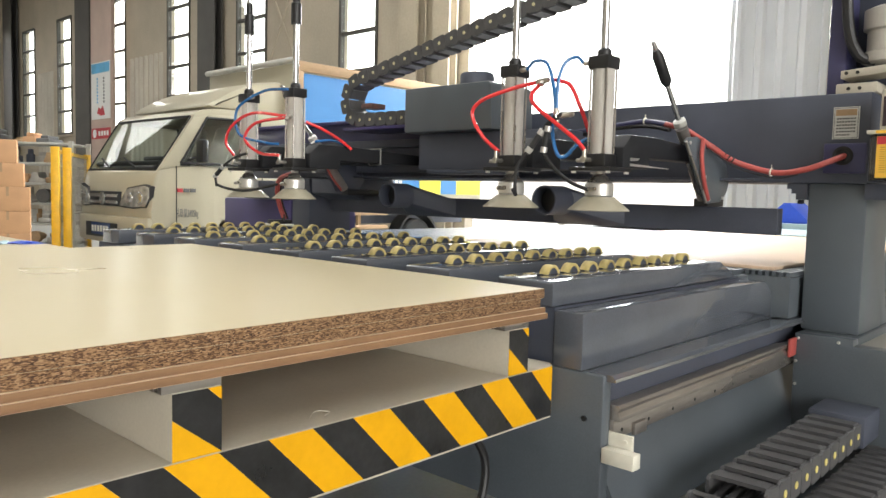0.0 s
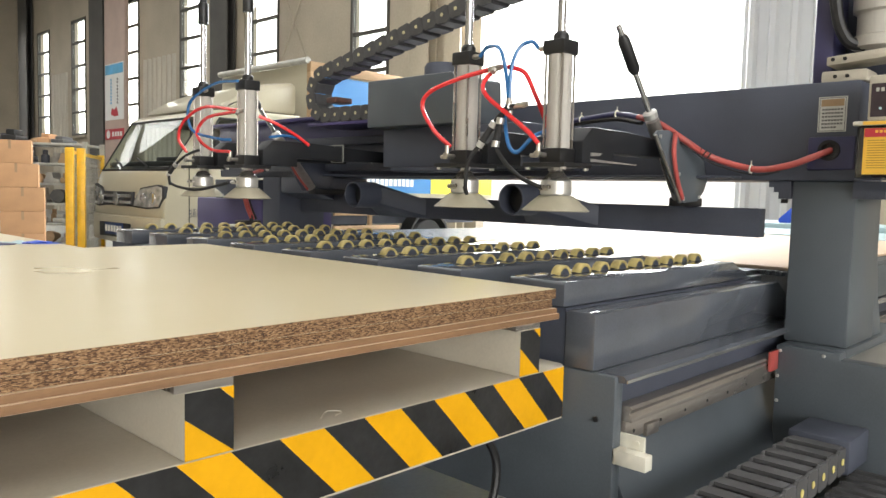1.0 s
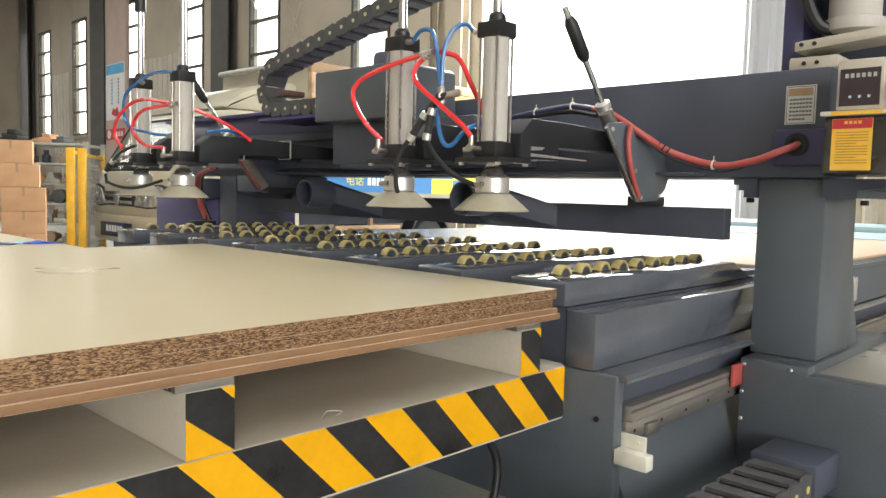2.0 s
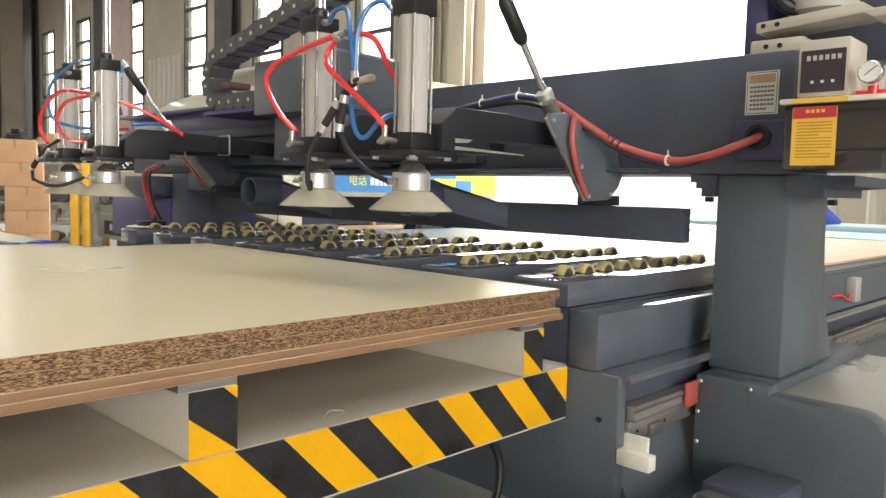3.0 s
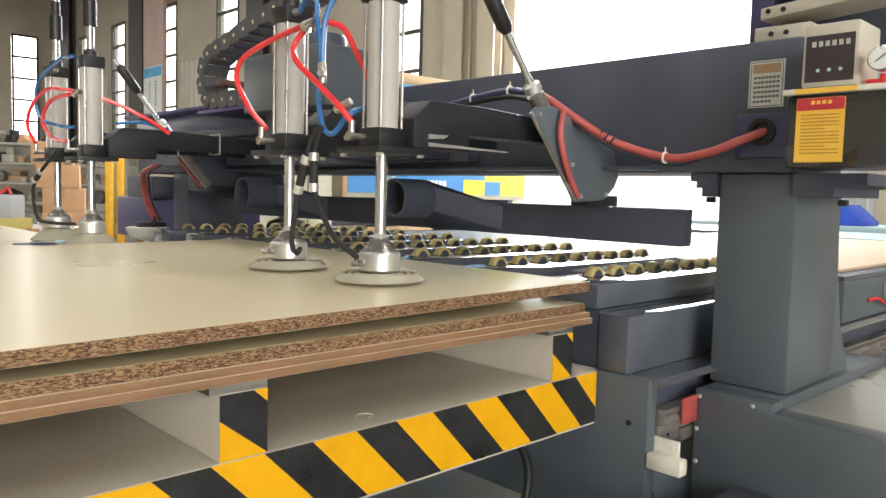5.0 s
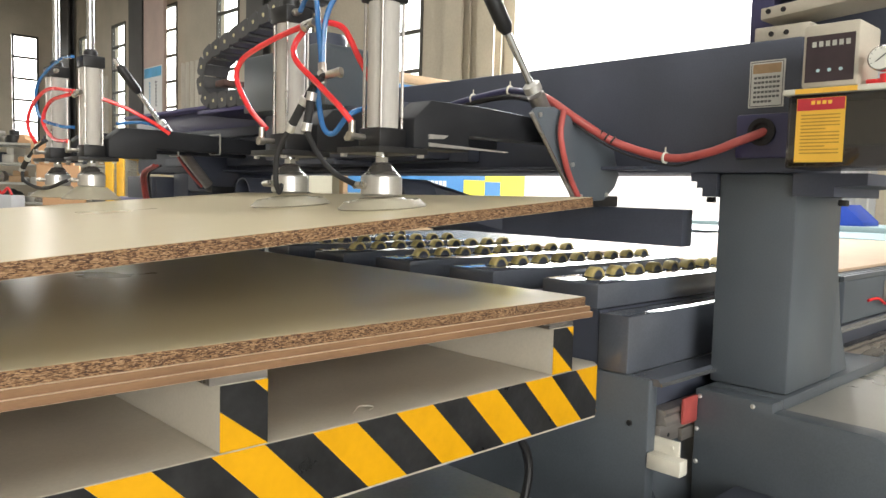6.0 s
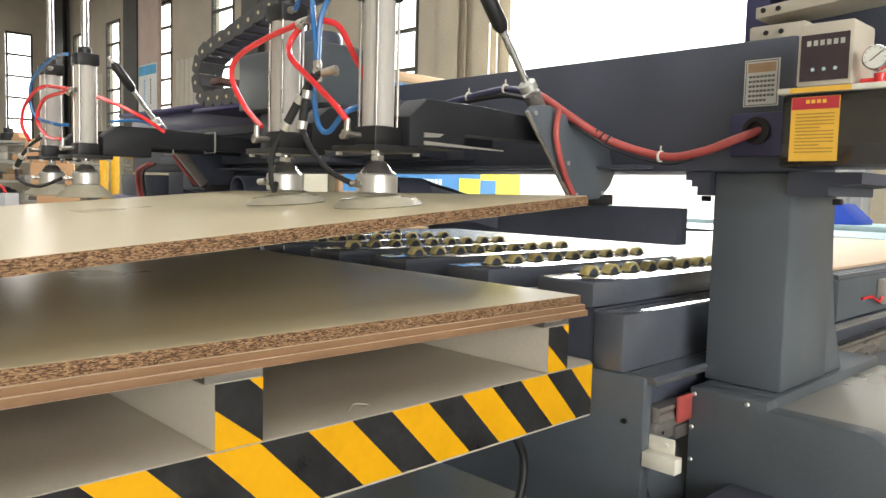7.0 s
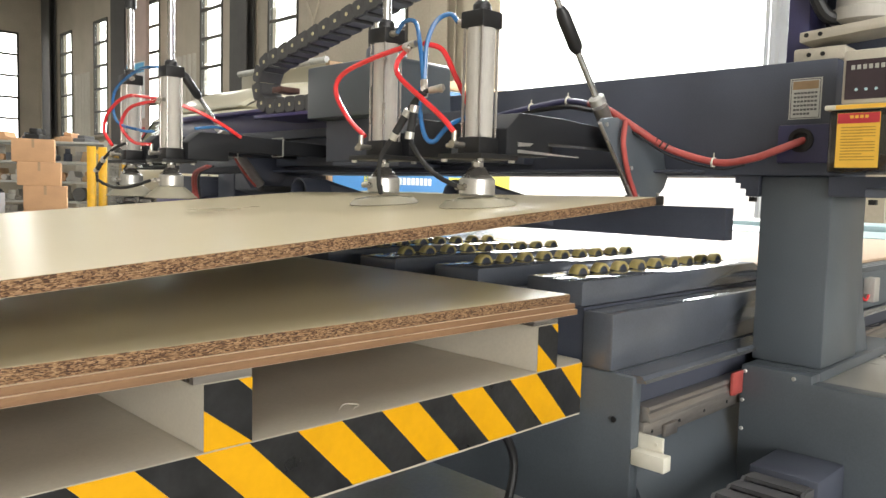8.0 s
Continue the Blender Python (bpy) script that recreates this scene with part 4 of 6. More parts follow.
    rod(bm, (-0.052, 0.004, 0.016), (-0.056, -0.024, 0.018), 0.0045, 10)
    part("cup_fitting", bm, M["brass"], piston)
    return piston, rings


def along(pts, s):
    """The point at the distance s from the last of the points, going back along a smoothed line."""
    line = [Vector(p) for p in pts[::-1]]
    fine = []
    for k in range(len(line) - 1):
        a, b = line[max(k - 1, 0)], line[min(k + 2, len(line) - 1)]
        p, q = line[k], line[k + 1]
        for n in range(8):
            u = n / 8
            fine.append(0.5 * (2 * p + (q - a) * u + (2 * a - 5 * p + 4 * q - b) * u * u + (3 * p - a - 3 * q + b) * u * u * u))
    fine.append(line[-1])
    for p, q in zip(fine, fine[1:]):
        d = (q - p).length
        if s <= d:
            return p.lerp(q, s / d)
        s -= d
    return fine[-1] + (fine[-1] - fine[-2]).normalized() * s


def cup_cable(g, up, down, sleeve, length):
    """Black vacuum line in short rigid pieces between its raised and lowered course, with a clamped sleeve."""
    n = int((length - sleeve - 0.055) / 0.016)
    cuts = [sleeve * k / 10 for k in range(11)] + [sleeve + 0.055 + (length - sleeve - 0.055) * k / n for k in range(n + 1)]
    pieces = []
    for a, b in zip(cuts, cuts[1:]):
        course = [(along(p, a), along(p, b)) for p in (up, down)]
        h = max((q - p).length for p, q in course) / 2 + 0.0015
        bm = B()
        turned(bm, [(0.0030, -h - 0.002), (0.0046, -h), (0.0046, h), (0.0030, h + 0.002)], seg=10)
        line = part("vacuum_line", bm, M["rubber"], g)
        if b - a > 0.05:
            for z in (-h - 0.004, h - 0.010):
                bm = B()
                turned(bm, [(0.0078, 0), (0.0085, 0.001), (0.0085, 0.013), (0.0078, 0.014)], (0, 0, z), (0, 0, 1), 14)
                part("clamp", bm, M["steel"], line, "bright steel hose clamp")
            bm = B()
            turned(bm, [(0.0074, -h + 0.0102), (0.0074, h - 0.0102)], seg=14)
            part("sleeve", bm, M["rubber"], line)
        pieces.append((line, course))
    return pieces


def hoses(g):
    def h(name, pts, r, m, label=""):
        bm = B()
        hose(bm, pts, r, 10)
        part(name, bm, m, g, label)
    h("red_hose", [(-0.36, 0.342, 1.276), (-0.37, 0.431, 1.261), (-0.38, 0.512, 1.237), (-0.38, 0.539, 1.203), (-0.37, 0.511, 1.149), (-0.362, 0.462, 1.108)], 0.0051, M["red"], "glossy red air hose")
    h("red_hose", [(-0.36, 0.338, 1.272), (-0.37, 0.358, 1.244), (-0.38, 0.338, 1.214), (-0.375, 0.273, 1.166), (-0.37, 0.225, 1.130), (-0.36, 0.209, 1.108)], 0.0051, M["red"], "glossy red air hose")
    h("red_hose", [(-0.345, 0.311, 1.280), (-0.33, 0.275, 1.266), (-0.31, 0.260, 1.221), (-0.29, 0.255, 1.187), (-0.25, 0.25, 1.12)], 0.0051, M["red"], "glossy red air hose")
    h("blue_hose", [(-0.330, 0.405, 1.314), (-0.335, 0.378, 1.331), (-0.345, 0.335, 1.322), (-0.36, 0.305, 1.275), (-0.36, 0.294, 1.209), (-0.36, 0.303, 1.173), (-0.36, 0.288, 1.107), (-0.35, 0.271, 1.093), (-0.34, 0.241, 1.123), (-0.30, 0.235, 1.14)], 0.0046, M["blue"], "blue air hose")
    h("blue_hose", [(-0.319, 0.245, 1.315), (-0.325, 0.262, 1.331), (-0.340, 0.283, 1.318), (-0.355, 0.291, 1.275), (-0.36, 0.291, 1.205)], 0.0046, M["blue"], "blue air hose")
    h("red_hose", [(-0.42, 1.303, 1.235), (-0.43, 1.483, 1.252), (-0.44, 1.595, 1.211), (-0.44, 1.629, 1.157), (-0.432, 1.590, 1.112)], 0.0051, M["red"], "glossy red air hose")
    h("red_hose", [(-0.42, 1.303, 1.230), (-0.43, 1.46, 1.218), (-0.43, 1.525, 1.168), (-0.43, 1.44, 1.119), (-0.432, 1.32, 1.108)], 0.0051, M["red"], "glossy red air hose")
    h("red_hose", [(-0.36, 1.275, 1.220), (-0.31, 1.255, 1.200), (-0.25, 1.24, 1.170), (-0.20, 1.235, 1.140)], 0.0052, M["red"], "glossy red air hose")
    h("blue_hose", [(-0.43, 1.28, 1.318), (-0.42, 1.433, 1.323), (-0.43, 1.572, 1.272), (-0.43, 1.56, 1.185), (-0.42, 1.416, 1.152), (-0.40, 1.37, 1.148)], 0.0046, M["blue"], "blue air hose")
    h("blue_hose", [(-0.33, 1.262, 1.158), (-0.26, 1.262, 1.166), (-0.19, 1.27, 1.152)], 0.0042, M["blue"], "blue air hose")
    for x, y, z, d in ((-0.36, 0.35, 1.275, (0, -1, 0.08)), (-0.36, 0.292, 1.208, (0, -0.1, -1)), (-0.42, 1.315, 1.232, (0.3, -1, 0))):
        bm = B()
        turned(bm, [(0.0062, 0), (0.0070, 0.003), (0.0070, 0.031), (0.0062, 0.034)], (x, y, z), d, 14)
        turned(bm, [(0.0062, 0), (0.0062, 0.016)], Vector((x, y, z)) + Vector(d).normalized() * 0.02, Vector(d).orthogonal(), 12)
        part("tee_fitting", bm, M["brass"], g, "nickel hose tee")
    # bundle hanging from the far arm into its pale tray
    for k, (mt, rad) in enumerate((("redband", 0.0062), ("redband", 0.0055), ("black", 0.004))):
        d = 0.012 * k
        h("air_line", [(0.02 + d, 1.86, 1.07), (0.03 + d, 1.98, 1.045), (0.055 + d, 2.04, 0.99), (0.07 + d, 2.045, 0.93), (0.10 + d, 2.05, 0.868)], rad, M[mt], "" if k == 2 else "thin dull red air line")


def tilted_cylinder(g, y, xb):
    """The slanting cylinder that swings the pusher bar, with its bracket."""
    k, tip, low = Vector((0.019 + xb, y, 1.200)), Vector((-0.122 + xb, y + 0.012, 1.388)), Vector((0.185 + xb, y, 1.005))
    d = (tip - k).normalized()
    bm = B()
    rod(bm, k, tip, 0.0068, 14)
    body = part("tilt_rod", bm, M["chrome"], g, "slanting chromed rod with black adjuster")
    bm = B()
    turned(bm, [(0.009, 0), (0.0145, 0.012), (0.0145, 0.085), (0.009, 0.10)], k.lerp(tip, 0.48), d, 16)
    part("adjuster", bm, M["black"], body)
    bm = B()
    turned(bm, [(0.017, -0.008), (0.017, 0.006), (0.011, 0.010)], k, d, 20)
    part("rod_collar", bm, M["steel"], body)
    bm = B()
    rod(bm, k.lerp(low, 0.06), low, 0.0165, 20)
    part("barrel", bm, M["rail"], body)
    bm = B()
    if xb == 0.0:
        # rounded guard plate in front of the barrel
        prism(bm, [(-0.034, 1.146), (0.106, 0.989), (0.200, 0.994), (0.236, 1.020), (0.252, 1.047), (0.236, 1.075), (0.228, 1.098), (0.13, 1.135), (0.032, 1.163), (-0.02, 1.158)], "y", y - 0.045, y - 0.037, 0.002)
        part("guard_plate", bm, M["grey"], body)
        bm = B()
        rod(bm, (-0.038, y - 0.047, 1.146), (0.100, y - 0.047, 0.992), 0.004, 10)
        part("push_rod", bm, M["rail"], body)
        for px, pz in ((-0.012, 1.145), (0.12, 1.0), (0.205, 1.005), (0.09, 1.06)):
            bm = B()
            turned(bm, [(0.005, 0), (0.005, 0.003)], (px, y - 0.0452, pz), (0, -1, 0), 6)
            part("bolt", bm, M["steel"], body)
        bm = B()
        hose(bm, [(0.045, y - 0.055, 1.158), (0.035, y - 0.058, 1.11), (0.062, y - 0.055, 1.05), (0.105, y - 0.050, 1.0)], 0.0058)
    else:
        prism(bm, [(0.035 + xb, 1.185), (0.10 + xb, 1.180), (0.31 + xb, 1.085), (0.323 + xb, 1.06), (0.275 + xb, 0.995), (0.16 + xb, 0.992)], "y", y + 0.022, y + 0.032, 0.002)
        part("side_plate", bm, M["dark"], body)
        bm = B()
        hose(bm, [(0.05 + xb, y - 0.02, 1.17), (0.06 + xb, y - 0.024, 1.11), (0.10 + xb, y - 0.024, 1.05), (0.15 + xb, y - 0.022, 1.0)], 0.0042)
    part("air_line", bm, M["redband"], body, "dull red air line")
    bm = B()
    box(bm, 0.19 + min(0.0, xb), 0.30, y - 0.012, y + 0.03, 0.9805, 1.003, 0.003)
    part("hinge", bm, M["black"], body)
    return body


def far_side(g):
    bm = B()
    box(bm, 0.22, 0.46, 2.02, 2.15, 0.70, 1.0495, 0.004)
    c = part("far_column", bm, M["dark"], g)
    bm = B()
    box(bm, 0.22, 0.62, 2.165, 2.74, 0.775, 0.948, 0.01)
    part("motor_housing", bm, M["purple"], c, "violet blue motor housing")
    bm = B()
    box(bm, 0.155, 0.27, 2.20, 2.45, 0.949, 1.036, 0.006)
    box(bm, 0.17, 0.25, 2.19, 2.1995, 0.96, 1.02, 0.002)
    part("drive_box", bm, M["dark"], c)
    bm = B()
    box(bm, 0.271, 0.60, 2.21, 2.42, 0.949, 1.036, 0.004)
    part("gear_box", bm, M["dark"], c)
    bm = B()
    turned(bm, [(0.030, 0), (0.062, 0.012), (0.076, 0.034), (0.078, 0.046), (0.070, 0.048)], (0.09, 2.085, 0.795), (0, 0, 1), 24)
    tr = part("hose_tray", bm, M["ivory"], c, "pale rounded tray under the hanging lines")
    bm = B()
    box(bm, 0.05, 0.15, 2.05, 2.10, 0.8432, 0.862, 0.004)
    rod(bm, (0.10, 2.05, 0.855), (0.10, 2.05, 0.885), 0.008, 10)
    part("connector", bm, M["black"], tr)
    bm = B()
    box(bm, 0.20, 0.60, 2.06, 2.4, 0.66, 0.735, 0.004)
    part("carriage_foot", bm, M["dark"], c)
    bm = B()
    prism(bm, [(0.20, 1.0495), (0.46, 1.0495), (0.46, 0.97), (0.30, 0.955), (0.20, 0.985)], "y", 1.72, 1.98, 0.005)
    part("hanging_bracket", bm, M["dark"], c)


def control_unit(g):
    """Lubricator with display, gauge and clear tank on the near column."""
    bm = B()
    box(bm, 0.115, 0.235, -0.425, -0.262, 1.1635, 1.1725, 0.002)
    s = part("unit_shelf", bm, M["ivory"], g, "cream shelf of the lubricator unit")
    bm = B()
    box(bm, 0.1142, 0.1148, -0.37, -0.282, 1.1642, 1.1718)
    part("shelf_label", bm, M["label_y"], s)
    bm = B()
    box(bm, 0.120, 0.21, -0.368, -0.287, 1.173, 1.268, 0.005)
    u = part("display_box", bm, M["white"], g, "white control box with dark display")
    bm = B()
    box(bm, 0.1185, 0.1196, -0.362, -0.293, 1.181, 1.250)
    part("display", bm, M["screen"], u)
    for i in range(6):
        bm = B()
        yy = -0.302 - i * 0.0095
        box(bm, 0.1179, 0.1184, yy - 0.006, yy, 1.233, 1.241)
        part("logo_bar", bm, M["shelf"], u)
    for i in range(3):
        bm = B()
        turned(bm, [(0.0028, 0), (0.0028, 0.0005)], (0.1184, -0.312 - i * 0.016, 1.198), (-1, 0, 0), 10)
        part("key", bm, M["paleblue"], u)
    bm = B()
    box(bm, 0.1185, 0.235, -0.43, -0.270, 1.052, 1.163, 0.004)
    t = part("oil_tank", bm, M["acrylic"], g, "clear smoked acrylic oil tank")
    bm = B()
    box(bm, 0.130, 0.225, -0.42, -0.28, 1.056, 1.085)
    part("oil", bm, M["screen"], t)
    bm = B()
    box(bm, 0.121, 0.1265, -0.30, -0.275, 1.055, 1.16)
    box(bm, 0.20, 0.23, -0.42, -0.28, 1.09, 1.16)
    part("tank_back", bm, M["black"], t)
    bm = B()
    box(bm, 0.1176, 0.1183, -0.3545, -0.2845, 1.061, 1.1575)
    lb = part("warning_label", bm, M["label_y"], g, "yellow warning label with red heading")
    bm = B()
    box(bm, 0.1170, 0.1175, -0.3535, -0.2855, 1.139, 1.157)
    part("heading", bm, M["label_r"], lb)
    for i in range(4):
        bm = B()
        yy = -0.306 - i * 0.008
        box(bm, 0.1166, 0.1169, yy - 0.0055, yy, 1.1475, 1.153)
        part("heading_bar", bm, M["label_y"], lb)
    for i in range(12):
        bm = B()
        box(bm, 0.1171, 0.1175, -0.348 + (0.02 if i in (4, 9) else 0), -0.292, 1.131 - i * 0.0052, 1.1328 - i * 0.0052)
        part("text_bar", bm, M["ink_y"], lb)
    bm = B()
    box(bm, 0.16, 0.20, -0.4312, -0.4303, 1.07, 1.155)
    part("side_label", bm, M["label_y"], g)
    bm = B()
    turned(bm, [(0.0165, 0), (0.0178, 0.002), (0.0178, 0.016), (0.0165, 0.0175)], (0.125, -0.400, 1.206), (-1, 0, 0), 32)
    ga = part("pressure_gauge", bm, M["chrome"], g, "round chrome pressure gauge with white dial")
    bm = B()
    turned(bm, [(0.0155, 0), (0.0155, 0.0006)], (0.1072, -0.400, 1.206), (-1, 0, 0), 32)
    part("dial", bm, M["ink_w"], ga)
    bm = B()
    for i in range(9):
        a = math.radians(-120 + 30 * i)
        c, s_ = math.cos(a + math.pi / 2), math.sin(a + math.pi / 2)
        rod(bm, (0.1063, -0.400 + 0.0125 * c, 1.206 + 0.0125 * s_), (0.1063, -0.400 + 0.0142 * c, 1.206 + 0.0142 * s_), 0.0005, 6)
    rod(bm, (0.1060, -0.394, 1.201), (0.1060, -0.411, 1.215), 0.0008, 6)
    part("needle", bm, M["ink"], ga)
    bm = B()
    rod(bm, (0.135, -0.400, 1.173), (0.135, -0.400, 1.187), 0.008, 12)
    box(bm, 0.13, 0.21, -0.43, -0.375, 1.1728, 1.181, 0.002)
    part("red_cap", bm, M["red"], ga)
    # vertical slide above the column
    bm = B()
    box(bm, 0.34, 0.44, -0.145, -0.10, 1.2795, 2.2, 0.004)
    tw = part("slide_tower", bm, M["navy"], g, "navy blue vertical slide tower")
    bm = B()
    box(bm, 0.45, 0.52, -0.50, -0.10, 1.2795, 2.2, 0.004)
    part("back_plate", bm, M["dark"], tw)
    bm = B()
    prism(bm, [(-0.158, 1.318), (-0.158, 1.338), (-0.34, 1.352), (-0.36, 1.338), (-0.52, 1.345), (-0.52, 1.328), (-0.36, 1.322), (-0.345, 1.332)], "x", 0.255, 0.35, 0.002)
    part("slide_plate", bm, M["white"], tw, "pale slotted slide plate")
    bm = B()
    box(bm, 0.258, 0.3395, -0.245, -0.147, 1.2795, 1.306, 0.004)
    part("rail_block", bm, M["white"], tw)
    for i in range(4):
        bm = B()
        turned(bm, [(0.0045, 0), (0.0045, 0.002)], (0.2545 if i < 2 else 0.2575, -0.172 - 0.026 * (i % 2) - (0.006 if i > 1 else 0), 1.331 if i < 2 else 1.292), (-1, 0, 0), 12)
        part("bolt", bm, M["black"], tw)
    bm = B()
    turned(bm, [(0.05, 0), (0.062, 0.006), (0.062, 0.03), (0.052, 0.035), (0.052, 0.085), (0.062, 0.09), (0.062, 0.14), (0.04, 0.15)], (0.385, -0.235, 1.365), (0, 0, 1), 28)
    part("slide_motor", bm, M["alu"], tw, "silver slide motor")
    bm = B()
    hose(bm, [(0.33, -0.135, 2.0), (0.32, -0.14, 1.7), (0.32, -0.15, 1.48), (0.33, -0.175, 1.39), (0.36, -0.21, 1.375)], 0.014)
    part("cable_sleeve", bm, M["black"], tw)


def floor_chain(g):
    """Energy chain that trails from the carriage along the bed."""
    bm = B()
    box(bm, 0.052, 0.1895, -0.315, -0.190, 0.430, 0.503, 0.004)
    c = part("trailing_chain", bm, M["dark"], g, "black energy chain with yellow pivot dots")
    me = chain_link(0.112, 0.056, 0.060)
    for i in range(10):
        shared("chain_link", me, c, pose(0.03 - i * 0.060, -0.308, 0.4643, 0, 0, 90))
    for i in range(1, 5):
        a = 30 * i
        shared("chain_link", me, c, Matrix.Translation((-0.545 - 0.115 * math.sin(radians(a)), -0.308, 0.3493 + 0.115 * math.cos(radians(a)))) @ pose(0, 0, 0, 0, 0, 90) @ pose(0, 0, 0, a))
    for k, (mt, dy) in enumerate((("black", -0.29), ("rubber", -0.268), ("rubber", -0.245), ("black", -0.222))):
        bm = B()
        hose(bm, [(0.05, dy, 0.468), (-0.2, dy, 0.466), (-0.52, dy, 0.464), (-0.62, dy, 0.42), (-0.655, dy, 0.35), (-0.62, dy, 0.30)], 0.008, 8)
        part("chain_cable", bm, M[mt], c)


GANTRY = gantry()
gantry_chain(GANTRY)
PISTONS = []
for cx, cy, fr, sd in ((-0.307, 0.197, False, 1), (-0.318, 0.452, False, -1), (-0.376, 1.312, True, 1), (-0.376, 1.585, True, -1)):
    PISTONS.append(cylinder(GANTRY, cx, cy, fr, sd))
CABLES = cup_cable(
    GANTRY, [(-0.36, 0.255, 1.192), (-0.372, 0.291, 1.187), (-0.37, 0.301, 1.170), (-0.375, 0.316, 1.120), (-0.375, 0.291, 1.075), (-0.37, 0.242, 1.035), (-0.36, 0.195, 1.016)],
    [(-0.36, 0.230, 1.128), (-0.372, 0.239, 1.111), (-0.372, 0.276, 1.083), (-0.372, 0.288, 1.051), (-0.372, 0.295, 1.003), (-0.372, 0.275, 0.959), (-0.372, 0.234, 0.906), (-0.365, 0.182, 0.874)], 0.155, 0.262)
CABLES += cup_cable(
    GANTRY, [(-0.36, 0.250, 1.190), (-0.372, 0.294, 1.180), (-0.37, 0.315, 1.165), (-0.38, 0.342, 1.120), (-0.39, 0.378, 1.072), (-0.39, 0.385, 1.020), (-0.38, 0.39, 1.0), (-0.365, 0.41, 1.012)],
    [(-0.36, 0.225, 1.126), (-0.38, 0.231, 1.110), (-0.38, 0.281, 1.078), (-0.38, 0.301, 1.036), (-0.38, 0.318, 0.990), (-0.38, 0.326, 0.938), (-0.38, 0.335, 0.885), (-0.37, 0.335, 0.871), (-0.345, 0.361, 0.873)], 0.150, 0.262)
CABLES += cup_cable(
    GANTRY, [(-0.42, 1.446, 1.128), (-0.43, 1.596, 1.102), (-0.44, 1.70, 1.04), (-0.44, 1.68, 1.006), (-0.43, 1.524, 0.990), (-0.43, 1.335, 1.014)],
    [(-0.43, 1.288, 1.106), (-0.43, 1.358, 1.087), (-0.43, 1.558, 1.009), (-0.43, 1.612, 0.962), (-0.43, 1.589, 0.885), (-0.43, 1.517, 0.873), (-0.41, 1.330, 0.871)], 0.40, 0.60)
bm = B()
turned(bm, [(0.0060, -0.024), (0.0068, -0.021), (0.0068, 0.004), (0.0060, 0.008)], seg=14)
turned(bm, [(0.0052, 0), (0.0052, 0.018)], (0, 0, -0.008), (1, 0, 0), 12)
VACUUM_TEE = part("vacuum_tee", bm, M["brass"], GANTRY, "nickel tee of the vacuum lines")
hoses(GANTRY)
tilted_cylinder(GANTRY, 0.16, 0.0)
tilted_cylinder(GANTRY, 1.655, -0.063)
far_side(GANTRY)
control_unit(GANTRY)
floor_chain(GANTRY)


def chain_trough():
    t = thing("chain_trough", "dark steel trough with the resting lower energy chain", "cable trough", pose(0, 0, 0))
    bm = B()
    box(bm, -0.3, 4.0, -0.47, -0.12, 0.340, 0.348)
    for x in (0.3, 1.5, 2.8):
        box(bm, x, x + 0.05, -0.42, -0.37, 0.0, 0.3398)
    part("trough", bm, M["grey"], t)
    bm = B()
    box(bm, -0.3, 4.0, -0.402, -0.398, 0.3485, 0.366)
    part("side_strip", bm, M["rail"], t, "bright steel strip along the trough")
    me = chain_link(0.106, 0.056, 0.046)
    for i in range(56):
        shared("chain_link", me, t, pose(-0.2 + i * 0.046, -0.396, 0.3768, 0, 0, 90))


chain_trough()


# ---- things in the hall behind the machine ----
def bow(bm, w):
    """Round a cab front in plan: the corners drawn in and set back."""
    for x in (0.06, 0.15, 0.25, 0.4, 0.55, 0.75):
        bmesh.ops.bisect_plane(bm, geom=list(bm.verts) + list(bm.edges) + list(bm.faces), plane_co=(x, 0, 0), plane_no=(1, 0, 0), dist=0.0005)
    for k in range(1, 10):
        geom = list(bm.verts) + list(bm.edges) + list(bm.faces)
        bmesh.ops.bisect_plane(bm, geom=geom, plane_co=(0, w * k / 10, 0), plane_no=(0, 1, 0), dist=0.0005)
    for v in bm.verts:
        k = max(0.0, min(1.0, (1.0 - v.co.x) / 1.0)) ** 1.6
        q = abs((v.co.y - w / 2) / (w / 2)) ** 2.6
        v.co.y = w / 2 + (v.co.y - w / 2) * (1 - 0.06 * k)
        v.co.x += 0.10 * q * k
    return bm


def writing(name, words, size, material, parent, m):
    """Thin raised lettering in the built-in font."""
    cu = bpy.data.curves.new(name, "FONT")
    cu.body, cu.size, cu.extrude = words, size, 0.0015
    ob = bpy.data.objects.new(name, cu)
    me = bpy.data.meshes.new_from_object(ob)
    bpy.data.objects.remove(ob)
    me.materials.clear()
    me.materials.append(material)
    return shared(name, me, parent, m)


